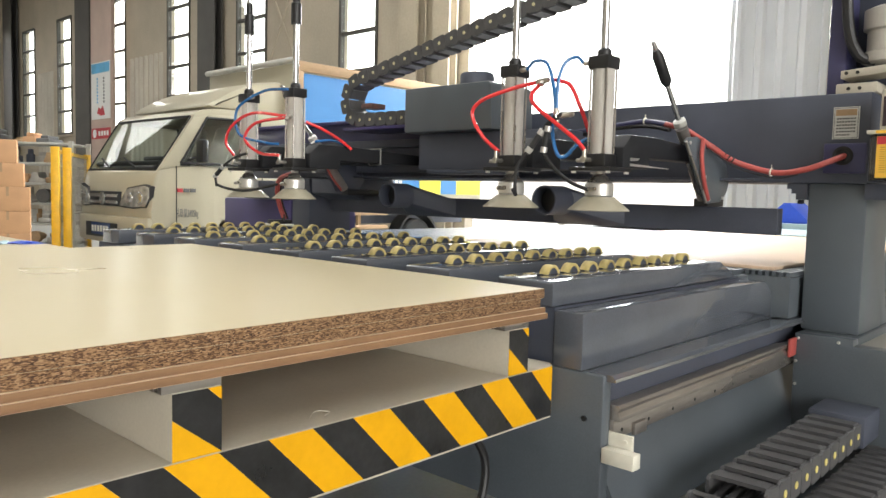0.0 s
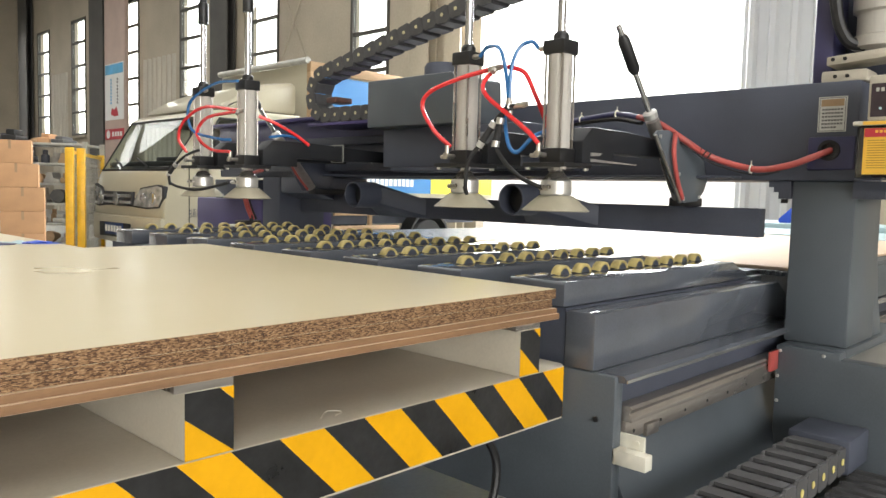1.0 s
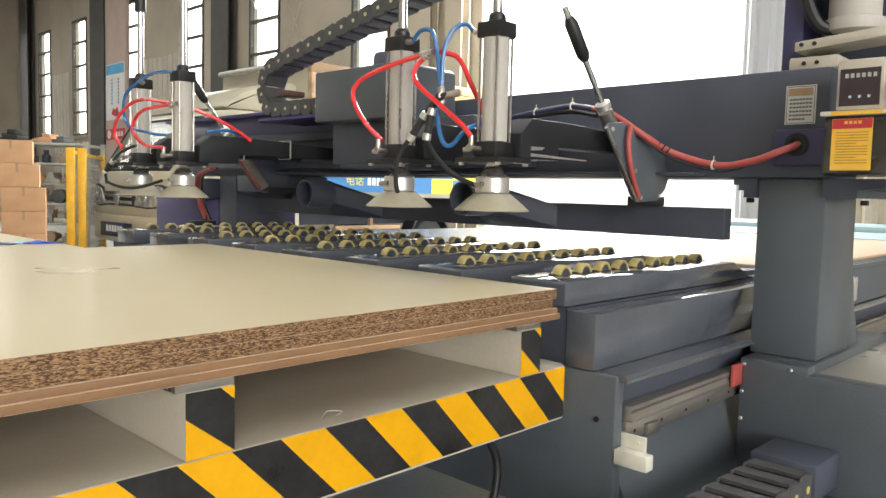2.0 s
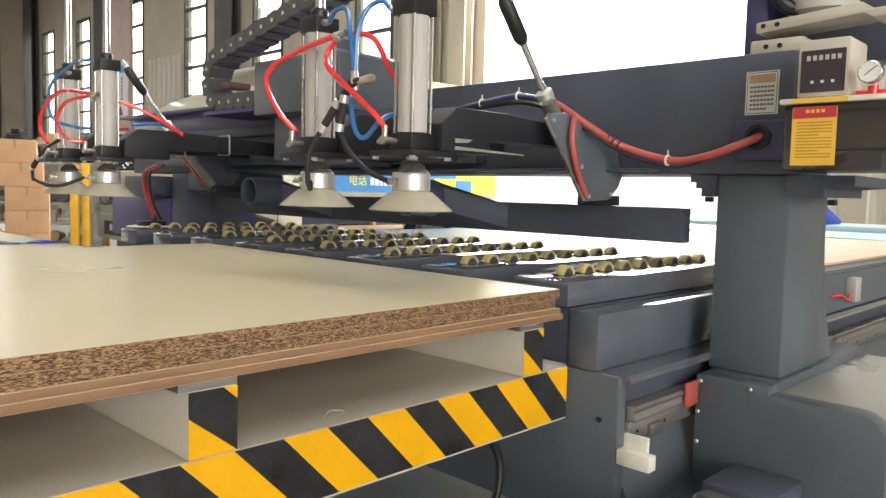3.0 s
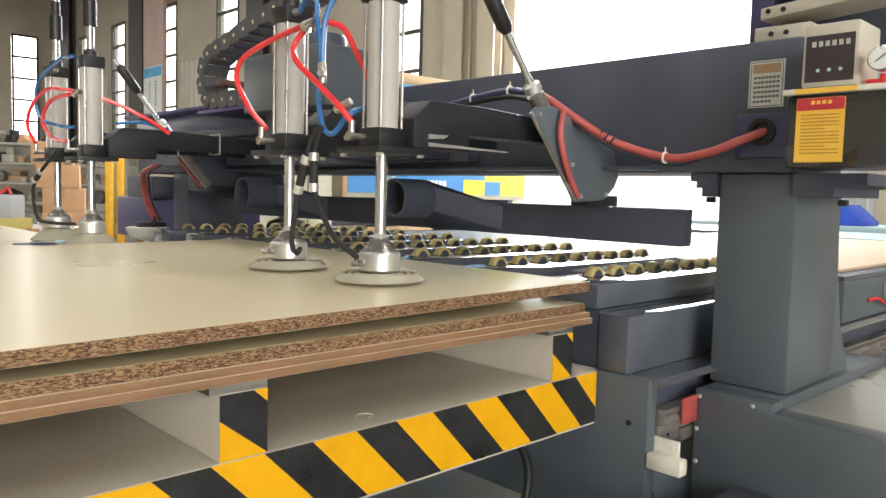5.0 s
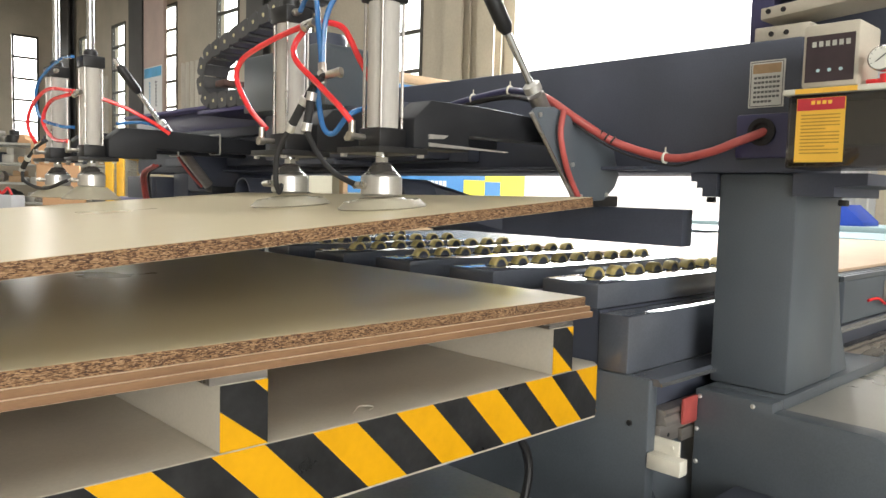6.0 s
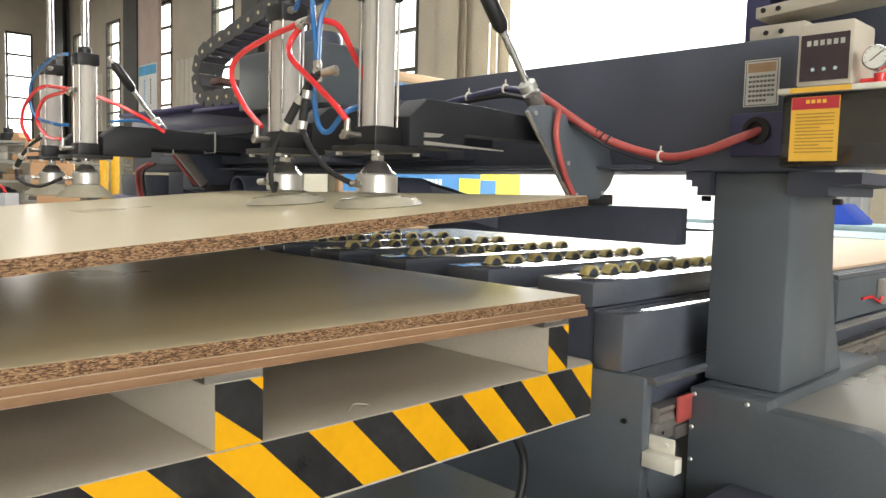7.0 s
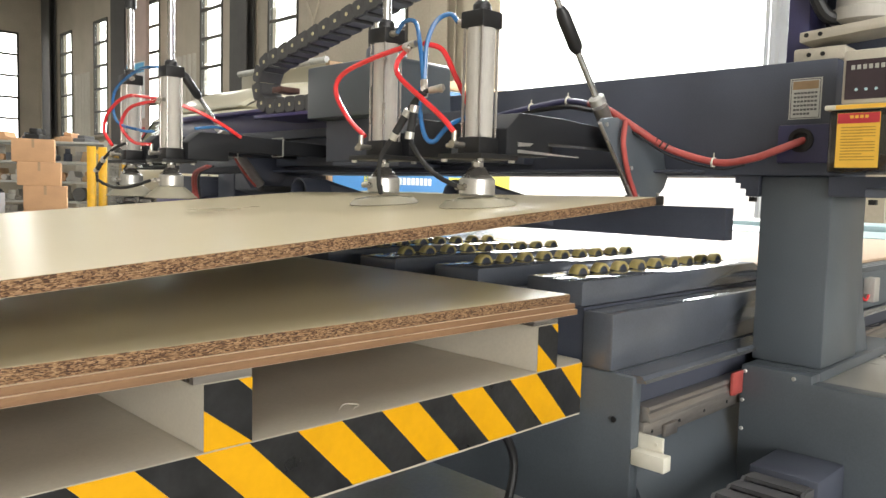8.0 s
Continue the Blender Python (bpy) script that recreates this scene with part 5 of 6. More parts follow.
def truck():
    t = thing("box_truck", "small white box truck with blue and yellow cargo panels, parked", "truck", pose(2.55, 6.76, 0))
    L, W = 5.3, 1.9
    bm = B()
    prism(bm, [(0.03, 0.36), (-0.03, 0.50), (-0.04, 0.72), (-0.025, 0.92), (0.0, 1.04), (0.04, 1.155), (0.12, 1.19), (0.30, 1.215), (1.72, 1.225), (1.72, 0.42), (1.42, 0.36), (1.34, 0.62), (1.08, 0.70), (0.84, 0.62), (0.74, 0.36)], "y", 0.0, W, 0.03)
    bow(bm, W)
    cab = part("cab", bm, M["carwhite"], t, "cream painted driver's cab")
    bm = B()
    prism(bm, [(0.47, 1.735), (0.50, 1.785), (0.60, 1.83), (0.80, 1.855), (1.72, 1.865), (1.72, 1.80), (0.66, 1.775), (0.53, 1.735)], "y", 0.0, W, 0.01)
    bow(bm, W)
    part("cab_roof", bm, M["carwhite"], cab)
    bm = B()
    box(bm, 1.62, 1.718, 0.03, W - 0.03, 1.222, 1.80)
    part("back_wall", bm, M["ribs"], cab)
    for y0, y1 in ((0.0, 0.055), (W - 0.055, W)):
        for nm, q in (("front_pillar", [(0.055, 1.165), (0.485, 1.75), (0.665, 1.78), (0.36, 1.30), (0.315, 1.245), (0.315, 1.212)]), ("door_post", [(1.33, 1.22), (1.33, 1.80), (1.715, 1.81), (1.715, 1.22)]), ("window_head", [(0.64, 1.735), (0.67, 1.79), (1.33, 1.80), (1.33, 1.745)])):
            bm = B()
            prism(bm, q, "y", y0, y1, 0.006)
            bow(bm, W)
            part(nm, bm, M["carwhite"], cab)
        bm = B()
        yg = y0 + 0.02 if y0 < 0.5 else y0 + 0.03
        prism(bm, [(0.31, 1.225), (0.655, 1.75), (1.34, 1.76), (1.34, 1.225)], "y", yg, yg + 0.005)
        bow(bm, W)
        part("side_window", bm, M["glass"], cab)
        ys = y0 - 0.004 if y0 < 0.5 else y1 - 0.004
        bm = B()
        for a, b, c, d in ((0.315, 1.245, 0.36, 1.30), (0.36, 1.30, 0.65, 1.745), (0.65, 1.745, 1.33, 1.752), (1.33, 1.752, 1.33, 1.245), (1.33, 1.245, 0.315, 1.245)):
            rod(bm, (a, ys + 0.004, b), (c, ys + 0.004, d), 0.014, 8)
        bow(bm, W)
        part("window_seal", bm, M["rubber"], cab)
    bm = B()
    prism(bm, [(0.065, 1.165), (0.475, 1.742), (0.482, 1.738), (0.072, 1.161)], "y", 0.05, W - 0.05)
    bow(bm, W)
    part("windscreen", bm, M["glass"], cab)
    for (a, b), (y0, y1) in (((0.045, 1.165), (0.05, W - 0.05)), ((0.468, 1.748), (0.05, W - 0.05))):
        bm = B()
        box(bm, a, a + 0.035, y0, y1, b - 0.012, b + 0.012)
        bow(bm, W)
        part("windscreen_seal", bm, M["rubber"], cab)
    for y in (0.05, W - 0.05):
        bm = B()
        rod(bm, (0.062, y, 1.168), (0.475, y, 1.745), 0.011, 8)
        bow(bm, W)
        part("windscreen_seal", bm, M["rubber"], cab)
    bm = B()
    box(bm, 0.14, 0.52, 0.10, W - 0.10, 1.2, 1.265, 0.03)
    box(bm, 0.30, 0.52, 0.30, 0.75, 1.265, 1.32, 0.02)
    bow(bm, W)
    part("dashboard", bm, M["black"], cab, "dark dashboard")
    for y in (0.30, 1.15):
        bm = B()
        prism(bm, [(1.02, 1.18), (1.16, 1.18), (1.34, 1.66), (1.30, 1.72), (1.22, 1.70)], "y", y, y + 0.48, 0.03)
        part("seat_back", bm, M["shelf"], cab, "grey driver's seat back")
    bm = B()
    rod(bm, (0.10, 0.10, 1.178), (0.16, W - 0.12, 1.178), 0.03, 8)
    bow(bm, W)
    part("scuttle", bm, M["black"], cab)
    for y in (0.45, 1.10):
        bm = B()
        rod(bm, (0.075, y, 1.19), (0.155, y + 0.45, 1.30), 0.010, 8)
        bow(bm, W)
        part("wiper", bm, M["rubber"], cab)
    bm = B()
    box(bm, 0.50, 0.58, -0.20, -0.04, 1.25, 1.50, 0.03)
    rod(bm, (0.45, 0.03, 1.28), (0.53, -0.06, 1.32), 0.014, 8)
    part("mirror", bm, M["black"], cab)
    for x, z in ((0.26, 1.21), (1.36, 1.22)):
        bm = B()
        box(bm, x, x + 0.011, -0.003, 0.03, 0.46, z)
        bow(bm, W)
        part("door_gap", bm, M["rubber"], cab)
    bm = B()
    box(bm, 1.12, 1.24, -0.03, -0.001, 1.09, 1.125, 0.008)
    part("door_handle", bm, M["carwhite"], cab)
    for near in (True, False):
        def shape(k, o):
            q = [(0.02 - k, 0.87), (0.02 - k, 0.975 + k), (0.10, 0.995 + k), (0.40, 0.955 + k), (0.56 + k, 0.80), (0.55 + k, 0.775 - k), (0.30, 0.76 - k), (0.08, 0.775 - k)]
            bm = B()
            prism(bm, [(v if near else W - v, z) for v, z in q], "x", -0.048 - o, 0.03, 0.004)
            bow(bm, W)
            return bm
        h = part("headlight", shape(0.0, 0.008), M["lamp"], cab, "clear headlight with chrome inside")
        part("headlight_rim", shape(0.014, 0.0), M["rubber"], h)
        for yc, rad in ((0.17, 0.062), (0.33, 0.05)):
            bm = B()
            turned(bm, [(rad, 0), (rad * 0.9, 0.008), (rad * 0.4, 0.012)], (-0.057, yc if near else W - yc, 0.865), (-1, 0, 0), 18)
            bow(bm, W)
            part("lens", bm, M["chrome"], h)
    bm = B()
    box(bm, -0.052, 0.03, 0.58, W - 0.58, 0.765, 0.925, 0.006)
    gr = part("grille", bm, M["black"], cab)
    for z in (0.808, 0.878):
        bm = B()
        box(bm, -0.066, -0.0525, 0.59, W - 0.59, z - 0.018, z + 0.018, 0.003)
        part("grille_bar", bm, M["chrome"], gr)
    bm = B()
    turned(bm, [(0.075, 0), (0.075, 0.008), (0.065, 0.012)], (-0.0665, W / 2, 0.845), (-1, 0, 0), 24)
    part("badge", bm, M["chrome"], gr)
    bm = B()
    box(bm, -0.075, 0.06, 0.01, W - 0.01, 0.36, 0.66, 0.03)
    bow(bm, W)
    bp = part("bumper", bm, M["carwhite"], cab)
    bm = B()
    box(bm, -0.087, -0.0755, 0.55, W - 0.55, 0.42, 0.58, 0.004)
    part("air_intake", bm, M["black"], bp)
    bm = B()
    box(bm, -0.097, -0.0875, 0.72, 1.18, 0.445, 0.575)
    part("number_plate", bm, M["plate"], bp, "blue number plate")
    for i in range(6):
        bm = B()
        box(bm, -0.1005, -0.0975, 0.745 + i * 0.073, 0.795 + i * 0.073, 0.475, 0.545)
        part("plate_bar", bm, M["ink_w"], bp)
    for i in range(3):
        bm = B()
        box(bm, 0.32 + i * 0.075, 0.38 + i * 0.075, -0.003, 0.012, 0.935, 0.975)
        part("door_text_bar", bm, M["ink"] if i else M["label_r"], cab)
    writing("weight_mark", "\u603b\u8d28\u91cf3495kg", 0.105, M["ink"], cab, Matrix.Translation((0.30, -0.002, 0.675)) @ pose(0, 0, 0, 90) @ Matrix.Diagonal((0.42, 1, 1, 1)))
    # roof fairing up to the box
    bm = B()
    prism(bm, [(0.66, 1.865), (0.74, 1.93), (1.0, 2.08), (1.30, 2.20), (1.60, 2.25), (1.72, 2.25), (1.72, 1.868)], "y", 0.06, W - 0.06, 0.06)
    part("roof_fairing", bm, M["carwhite"], t, "rounded white roof fairing")
    # cargo box
    x0, x1, z0, z1, y0, y1 = 1.84, 5.26, 0.92, 2.50, -0.02, 2.0
    bm = B()
    box(bm, x0, x1, y0, y1, z0, z1, 0.01)
    cg = part("cargo_box", bm, M["carwhite"], t, "boxy cargo body with painted side panels")
    bm = B()
    rod(bm, (x0 - 0.03, y0, z1 + 0.03), (x0 - 0.03, y1, z1 + 0.03), 0.04, 12)
    part("roof_roll", bm, M["shelf"], cg)
    for xa, xb, za, zb, k in ((x0 + 0.08, 3.915, z0 + 0.06, z1 - 0.12, "cargo_b"), (3.92, 4.35, 1.195, z1 - 0.12, "cargo_b"), (3.92, 4.35, z0 + 0.06, 1.19, "cargo_y"), (4.355, 4.685, z0 + 0.06, 1.175, "cargo_b"), (4.355, 4.685, 1.18, z1 - 0.12, "cargo_y"), (4.69, 5.23, z0 + 0.06, z1 - 0.12, "cargo_y")):
        bm = B()
        box(bm, xa, xb, y0 - 0.01, y0 - 0.0005, za, zb)
        part("side_panel", bm, M[k], cg)
    for xa, xb, za, zb in ((x0 + 0.62, x0 + 0.86, 1.66, 1.86), (x0 + 0.35, x0 + 0.62, 1.66, 1.75)):
        bm = B()
        box(bm, xa, xb, y0 - 0.014, y0 - 0.0105, za, zb)
        part("logo_block", bm, M["cargo_y"], cg)
    bm = B()
    box(bm, x0 - 0.01, x1 + 0.01, y0 - 0.03, y0 + 0.05, z1 - 0.10, z1 + 0.02, 0.006)
    part("top_rail", bm, M["wood"], cg)
    bm = B()
    box(bm, x0 - 0.01, x0 + 0.06, y0 - 0.032, y0 + 0.05, z0, z1 - 0.101, 0.006)
    part("corner_post", bm, M["wood"], cg)
    writing("phone_word", "\u7535\u8bdd", 0.15, M["cargo_y"], cg, Matrix.Translation((2.385, y0 - 0.012, 1.075)) @ pose(0, 0, 0, 90))
    for i in range(11):
        bm = B()
        xx = 2.745 + i * 0.0775
        box(bm, xx, xx + 0.056, y0 - 0.014, y0 - 0.0105, 1.07, 1.165)
        part("phone_bar", bm, M["ink_w"], cg)
    bm = B()
    box(bm, 1.75, x1, 0.35, 0.47, 0.55, 0.70)
    box(bm, 1.75, x1, 1.45, 1.57, 0.55, 0.70)
    for x in (1.9, 3.0, 4.9):
        box(bm, x, x + 0.1, 0.0, 1.95, 0.70, 0.9195)
    part("chassis", bm, M["dark"], t)
    bm = B()
    box(bm, 2.25, 3.35, -0.01, 0.03, 0.68, 0.74, 0.004)
    box(bm, 2.25, 3.35, -0.01, 0.03, 0.50, 0.55, 0.004)
    box(bm, 2.85, 2.90, 0.0305, 0.07, 0.42, 0.92)
    part("side_guard", bm, M["wood"], t)
    for x in (1.10, 3.95):
        for y in (0.03, W - 0.23):
            bm = B()
            turned(bm, [(0.17, 0), (0.29, 0.0), (0.315, 0.03), (0.315, 0.17), (0.29, 0.2), (0.17, 0.2)], (x, y, 0.315), (0, 1, 0), 32)
            w = part("wheel", bm, M["rubtyre"], t)
            bm = B()
            turned(bm, [(0.05, -0.01), (0.08, -0.004), (0.12, 0.02), (0.169, 0.004), (0.169, 0.19)], (x, y, 0.315), (0, 1, 0), 24)
            part("rim", bm, M["steel"], w)
    bm = B()
    a = [(3.95 + 0.40 * math.cos(k), 0.33 + 0.40 * math.sin(k)) for k in [math.pi * i / 10 for i in range(11)]]
    prism(bm, a + [(x * 0.93 + 3.95 * 0.07, z * 0.93 + 0.02) for x, z in a[::-1]], "y", -0.0, 0.22)
    part("mudguard", bm, M["black"], t)


truck()


def carton(x, y, z, w, d, h, turn, label):
    c = thing("cardboard_box", label, "box", pose(x, y, z, 0, 0, turn), group="stacked cartons")
    bm = B()
    box(bm, 0, w, 0, d, 0, h, 0.006)
    part("carton", bm, M["card"], c)
    bm = B()
    box(bm, w * 0.47, w * 0.53, -0.0012, d, h + 0.0003, h + 0.0012)
    part("packing_tape", bm, M["wood"], c)
    bm = B()
    box(bm, w * 0.47, w * 0.53, -0.0015, -0.0003, h * 0.62, h)
    part("packing_tape", bm, M["wood"], c)


def boxes_and_stand():
    s = thing("pallet", "flat timber pallet under the cartons", "pallet", pose(0.94, 6.80, 0, 0, 0, -20))
    for i in range(5):
        bm = B()
        box(bm, 0.0, 0.8, 0.02 + i * 0.15, 0.13 + i * 0.15, 0.10, 0.125)
        part("plank", bm, M["wood"], s)
    for i in range(3):
        bm = B()
        box(bm, 0.02 + i * 0.33, 0.12 + i * 0.33, 0.02, 0.73, 0.0, 0.0995)
        part("bearer", bm, M["wood"], s)
    for dx, z, w, d, h, l in ((0.10, 0.1255, 0.34, 0.34, 0.40, "large sealed brown cardboard box at the bottom"), (0.10, 0.5265, 0.34, 0.33, 0.205, "flat brown cardboard box"), (0.10, 0.7325, 0.34, 0.32, 0.22, "brown cardboard box with taped flaps"), (0.055, 0.9535, 0.34, 0.32, 0.215, "plain brown cardboard box in the pile"), (0.015, 1.1695, 0.33, 0.30, 0.21, "upper brown cardboard box")):
        carton(0.984 + dx, 6.907 - dx * 0.36, z, w + 0.02, d, h, -20, l)
    carton(0.78, 7.80, 0.0, 0.40, 0.36, 0.525, -42, "brown cardboard box standing apart")
    y = thing("yellow_box", "flat yellow cardboard box", "box", pose(0.78, 7.80, 0.5275, 0, 0, -42))
    bm = B()
    box(bm, 0, 0.36, 0, 0.3, 0, 0.11, 0.004)
    part("carton", bm, M["dots"], y)
    w = thing("white_box", "white cardboard box tied with a red ribbon", "box", pose(0.80, 7.79, 0.6385, 0, 0, -42))
    bm = B()
    box(bm, 0, 0.28, 0, 0.26, 0, 0.23, 0.004)
    part("carton", bm, M["gate"], w)
    bm = B()
    hose(bm, [(0.02, 0.03, 0.236), (0.10, 0.05, 0.29), (0.16, 0.06, 0.25), (0.22, 0.05, 0.30), (0.27, 0.03, 0.236)], 0.014, 8)
    part("ribbon", bm, M["red"], w, "red ribbon")


boxes_and_stand()


def shelf_rack(x, y, turn, n=6):
    r = thing("storage_rack", "grey steel storage rack crowded with machine parts", "rack", pose(x, y, 0, 0, 0, turn), group="storage racks")
    W, D, H = 2.0, 0.6, 1.5
    for a in (0, W - 0.05):
        for b in (0, D - 0.05):
            bm = B()
            box(bm, a, a + 0.05, b, b + 0.05, 0, H)
            part("upright", bm, M["shelf"], r)
    rnd = random.Random(int(x * 10) + 3)
    for i in range(n):
        z = 0.25 + i * (H - 0.3) / (n - 1)
        bm = B()
        box(bm, 0.052, W - 0.052, 0.0, D, z, z + 0.028, 0.003)
        part("shelf_board", bm, M["shelf"], r)
        px = 0.07
        while px < W - 0.26:
            w, h = rnd.uniform(0.07, 0.20), rnd.uniform(0.06, 0.19)
            item = thing("machine_part", rnd.choice(["grey cast machine part on the rack", "steel machine component on the rack", "dark boxed spare part on the rack"]), "machine part", pose(x, y, 0, 0, 0, turn) @ pose(px, rnd.uniform(0.02, 0.12), z + 0.0285, 0, 0, rnd.uniform(-6, 6)), group="parts on the racks")
            bm = B()
            k = rnd.random()
            if k < 0.3:
                box(bm, 0, w, 0, 0.35, 0, h * 0.55, 0.012)
                box(bm, w * 0.2, w * 0.8, 0.05, 0.3, h * 0.55, h, 0.01)
            elif k < 0.55:
                turned(bm, [(w * 0.45, 0), (w * 0.48, 0.02), (w * 0.48, h * 0.6), (w * 0.3, h * 0.65), (w * 0.3, h)], (w / 2, 0.2, 0), (0, 0, 1), 18)
            elif k < 0.8:
                turned(bm, [(w * 0.18, 0), (w * 0.42, 0.0), (w * 0.42, 0.10), (w * 0.26, 0.11), (w * 0.26, 0.24), (w * 0.12, 0.25), (w * 0.12, 0.30)], (w / 2, 0.02, w * 0.42), (0, 1, 0), 18)
            else:
                prism(bm, [(0.0, 0.0), (w, 0.0), (w, h * 0.35), (w * 0.65, h * 0.45), (w * 0.55, h), (w * 0.2, h), (w * 0.1, h * 0.4), (0.0, h * 0.3)], "y", 0.02, 0.28, 0.006)
            part("body", bm, M[rnd.choice(["steel", "dark", "rail", "black", "rail", "alu", "card", "wood", "ink"])], item)
            px += w + rnd.uniform(0.008, 0.05)


shelf_rack(1.05, 10.0, -42)
shelf_rack(-0.44, 11.34, -42)


def fence():
    f = thing("safety_fence", "yellow steel safety fence with wire mesh", "fence", pose(1.84, 7.19, 0, 0, 0, 60))
    for x in (0.0, 0.13, 2.05):
        bm = B()
        y0 = -0.085 if x == 0.13 else 0.0
        box(bm, x, x + 0.075, y0, y0 + 0.075, 0.012, 1.36, 0.004)
        p = part("post", bm, M["yellow"], f)
        bm = B()
        box(bm, x - 0.03, x + 0.105, y0 - 0.03, y0 + 0.105, 0.0, 0.0115)
        part("foot", bm, M["yellow"], p)
    bm = B()
    for z in (0.18, 1.30):
        box(bm, 0.077, 2.048, 0.02, 0.055, z, z + 0.035)
    part("rail", bm, M["yellow"], f)
    for i in range(30):
        bm = B()
        x = 0.24 + i * 0.06
        rod(bm, (x, 0.036, 0.216), (x, 0.036, 1.299), 0.0035, 6)
        part("wire", bm, M["shelf"], f)
    for i in range(10):
        bm = B()
        z = 0.27 + i * 0.1
        rod(bm, (0.188, 0.031, z), (2.047, 0.031, z), 0.0035, 6)
        part("wire", bm, M["shelf"], f)


fence()


def clutter():
    c = thing("film_bundle", "crumpled clear and blue plastic film on the boards", "plastic film", pose(-0.35, 1.46, 0.8342))
    rnd = random.Random(5)
    for i, k in enumerate(("bluecloth", "paleblue", "navy")):
        bm = B()
        bmesh.ops.create_icosphere(bm, subdivisions=3, radius=0.034)
        for v in bm.verts:
            n = noise.noise(v.co * 30 + Vector((i * 7, 0, 0)))
            v.co = Vector((v.co.x * (1.3 + n), v.co.y * (0.9 + n), max(0.0, v.co.z * 0.20 * (1 + 1.2 * n))))
            v.co += Vector((-0.06 * i, 0.03 * (i % 2), 0))
        part("fold", bm, M[k], c)
    b = thing("blue_crate", "bright blue plastic crate on the floor", "crate", pose(3.2, 4.6, 0, 0, 0, 10))
    bm = B()
    prism(bm, [(0.03, 0.0), (0.0, 0.42), (0.62, 0.42), (0.59, 0.0)], "y", 0, 0.42, 0.01)
    part("tub", bm, M["bluecloth"], b)
    bm = B()
    box(bm, -0.02, 0.64, -0.02, 0.44, 0.4205, 0.46, 0.006)
    part("rim", bm, M["bluecloth"], b)
    w = thing("work_bench", "pale workbench beyond the machine table", "bench", pose(4.6, 0.2, 0))
    bm = B()
    box(bm, 0, 0.9, 0, 3.0, 0.80, 0.84, 0.005)
    part("top", bm, M["paleblue"], w)
    for x in (0.04, 0.8):
        for y in (0.05, 2.88):
            bm = B()
            box(bm, x, x + 0.06, y, y + 0.06, 0, 0.7995)
            part("leg", bm, M["shelf"], w)
    r = thing("blue_cover", "bright blue pitched plastic cover on the bench", "cover", pose(4.75, 1.05, 0.8405))
    bm = B()
    prism(bm, [(0.0, 0.0), (0.30, 0.0), (0.30, 0.03), (0.17, 0.15), (0.13, 0.15), (0.0, 0.03)], "x", 0, 0.35, 0.004)
    part("cover", bm, M["bluecloth"], r)
    k = thing("white_cabinet", "tall pale metal cabinet standing by the wall", "cabinet", pose(6.2, -0.2, 0))
    bm = B()
    box(bm, 0, 0.6, 0, 1.0, 0.05, 1.9, 0.008)
    body = part("body", bm, M["white"], k)
    for y in (0.02, 0.505):
        bm = B()
        box(bm, -0.022, -0.0005, y, y + 0.475, 0.08, 1.87, 0.003)
        d = part("door", bm, M["white"], k)
        bm = B()
        box(bm, -0.04, -0.0225, y + (0.40 if y < 0.3 else 0.04), y + (0.43 if y < 0.3 else 0.07), 0.9, 1.08, 0.003)
        part("handle", bm, M["steel"], d)
    bm = B()
    box(bm, 0.03, 0.57, 0.03, 0.97, 0.0, 0.0495)
    part("plinth", bm, M["dark"], k)
    s = thing("wall_camera", "small white security camera on the wall", "camera", pose(WX - 0.02, 9.75, 3.7))
    bm = B()
    rod(bm, (0, 0, 0), (-0.15, 0, 0.02), 0.02, 10)
    part("bracket", bm, M["white"], s)
    bm = B()
    turned(bm, [(0.05, 0), (0.055, 0.02), (0.055, 0.22), (0.05, 0.24)], (-0.12, 0.1, 0.06), (-0.4, -0.8, -0.25), 16)
    part("housing", bm, M["white"], s)


clutter()


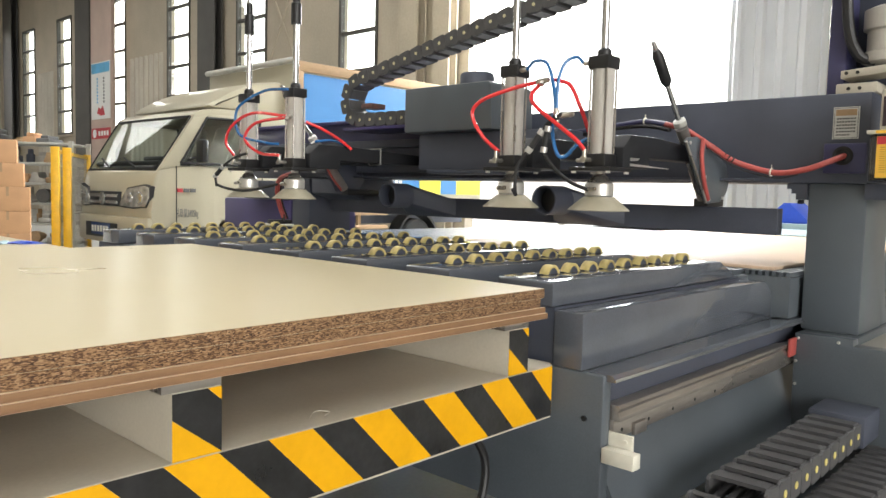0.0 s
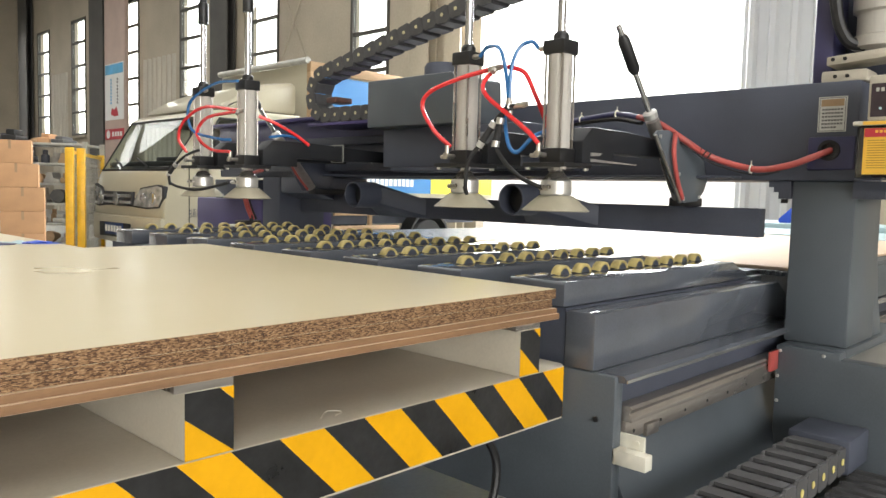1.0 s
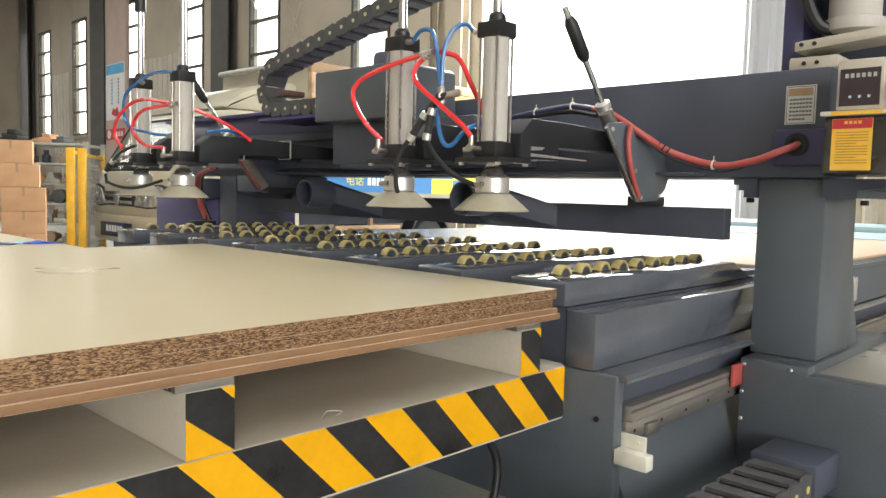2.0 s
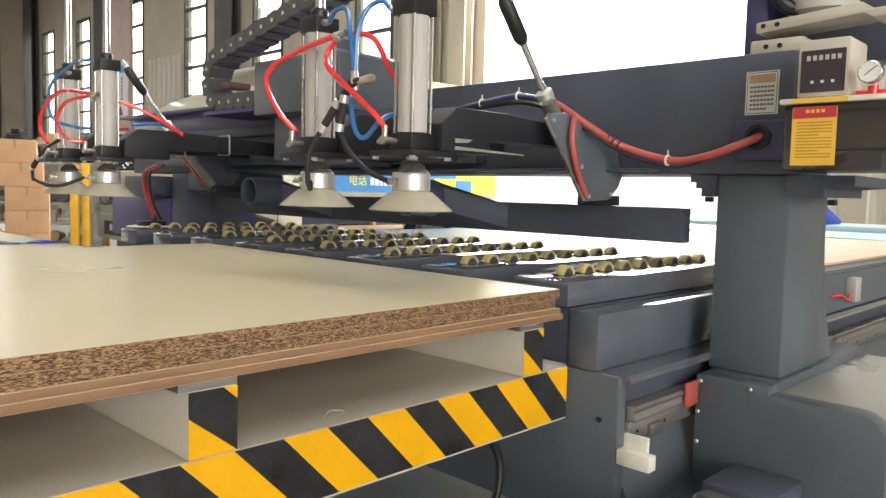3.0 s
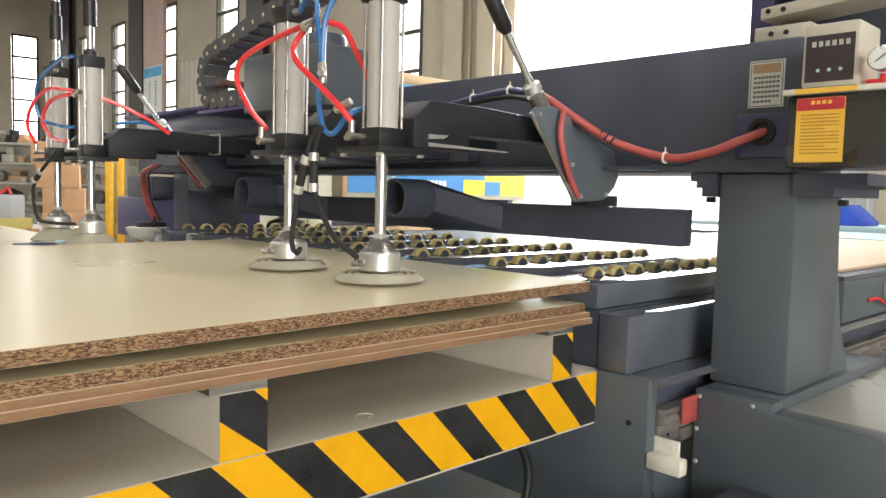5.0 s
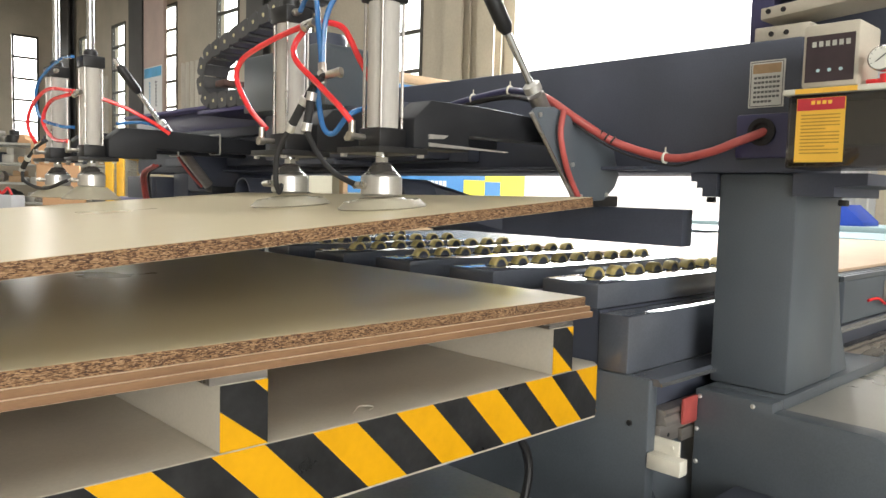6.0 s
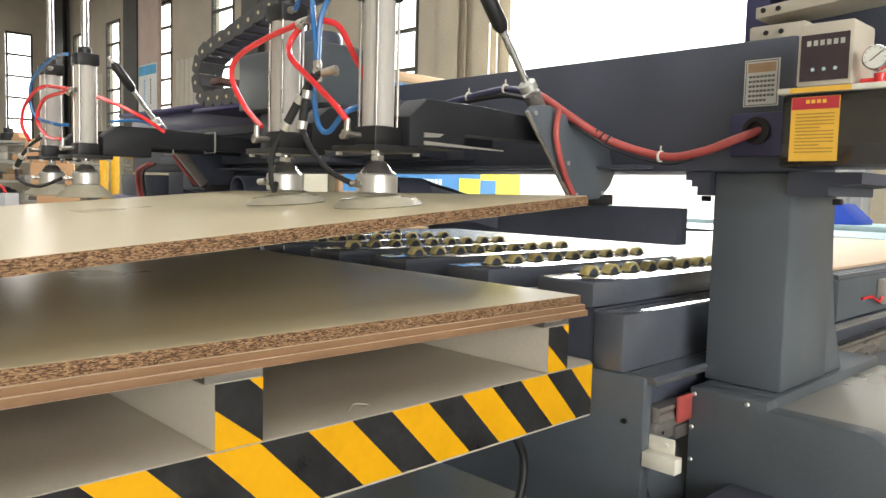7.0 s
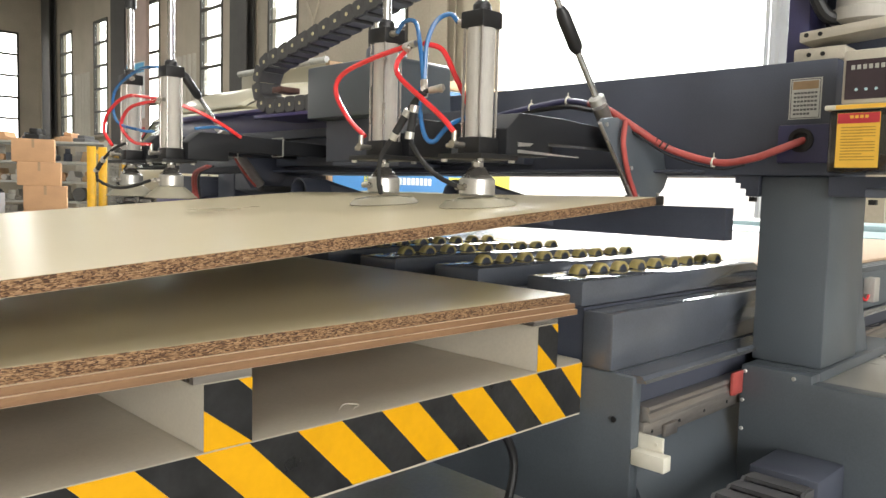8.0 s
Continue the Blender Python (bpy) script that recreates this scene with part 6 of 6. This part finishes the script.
# ---- what moves ----
def motions():
    xs = [(0.0, 0.795), (0.5, 0.685), (1.0, 0.572), (1.5, 0.465), (2.25, 0.298), (3.0, 0.131), (3.3, 0.065), (3.5, 0.025), (3.7, 0.004), (3.85, 0.0), (5.5, 0.0), (7.0, 0.0), (7.1, 0.003), (7.3, 0.042), (7.5, 0.111), (7.75, 0.186), (8.0, 0.264)]
    walk(GANTRY, [(t, pose(x, 0, 0)) for t, x in xs])
    drop = [(0.0, 0.0), (3.8, 0.0), (3.9, -0.008), (4.0, -0.036), (4.1, -0.081), (4.2, -0.125), (4.3, -0.150), (4.4, -0.1545), (4.8, -0.1545), (5.0, -0.13), (5.4, -0.035), (5.6, -0.007), (8.0, -0.007)]
    for piston, rings in PISTONS:
        at = piston.location.copy()
        walk(piston, [(t, pose(at.x, at.y, at.z + z)) for t, z in drop])
        for k, ring in enumerate(rings):
            rows = [(t, pose(0, 0, 0.0105 * k * f)) for t, f in ((0.0, 0.0), (4.2, 0.0), (4.3, 0.8), (4.4, 1.0), (4.8, 1.0))]
            if at.y > 1.0:
                rows += [(5.0, pose(0, 0, 0)), (8.0, pose(0, 0, 0))]
            else:
                held = pose(0, 0, (-0.003, 0.0045, 0.0140)[k] - (0.003 if at.y > 0.3 else 0.0), -0.6, -4.5, 0)
                rows += [(5.6, held), (8.0, held)]
            walk(ring, rows)
    def lie(p, q):
        return Matrix.Translation((p + q) / 2) @ (q - p).to_track_quat("Z", "Y").to_matrix().to_4x4()
    for line, ((a, b), (c, d)) in CABLES:
        rows = []
        for t, z in drop:
            k = -z / 0.1545
            rows.append((t, lie(a.lerp(c, k), b.lerp(d, k))))
        walk(line, rows)
    for_tee = [(Vector((-0.362, 0.268, 1.190)), Vector((-0.355, 0.235, 1.195))), (Vector((-0.366, 0.237, 1.116)), Vector((-0.350, 0.200, 1.138)))]
    (a, b), (c, d) = for_tee
    walk(VACUUM_TEE, [(t, lie(a.lerp(c, -z / 0.1545), b.lerp(d, -z / 0.1545))) for t, z in drop])
    lift = [(0.0, 0.0), (4.2, 0.0), (4.4, -0.006), (4.8, -0.006), (5.2, 0.0), (5.6, 0.007), (8.0, 0.007)]
    for ob in (SECOND, THIRD, FOURTH, PLATFORM):
        at = ob.location.copy()
        walk(ob, [(t, pose(at.x, at.y, at.z + z)) for t, z in lift])
    at = TOP.location.copy()
    full = 0.983 - at.z
    rise = [(0.0, 0.0), (4.2, 0.0), (4.4, -0.006), (4.8, -0.006), (5.0, 0.016), (5.4, 0.130), (5.6, full), (7.0, full)]
    carry = [(7.1, 0.003), (7.3, 0.042), (7.5, 0.111), (7.75, 0.186), (8.0, 0.264)]
    rows = []
    for t, z in rise:
        k = max(0.0, z) / full
        rows.append((t, pose(at.x, at.y, at.z + z, -0.6 * k, -4.55 * k, 0)))
    walk(TOP, rows + [(t, pose(at.x + x, at.y, at.z + full, -0.6, -4.5, 0)) for t, x in carry])


motions()
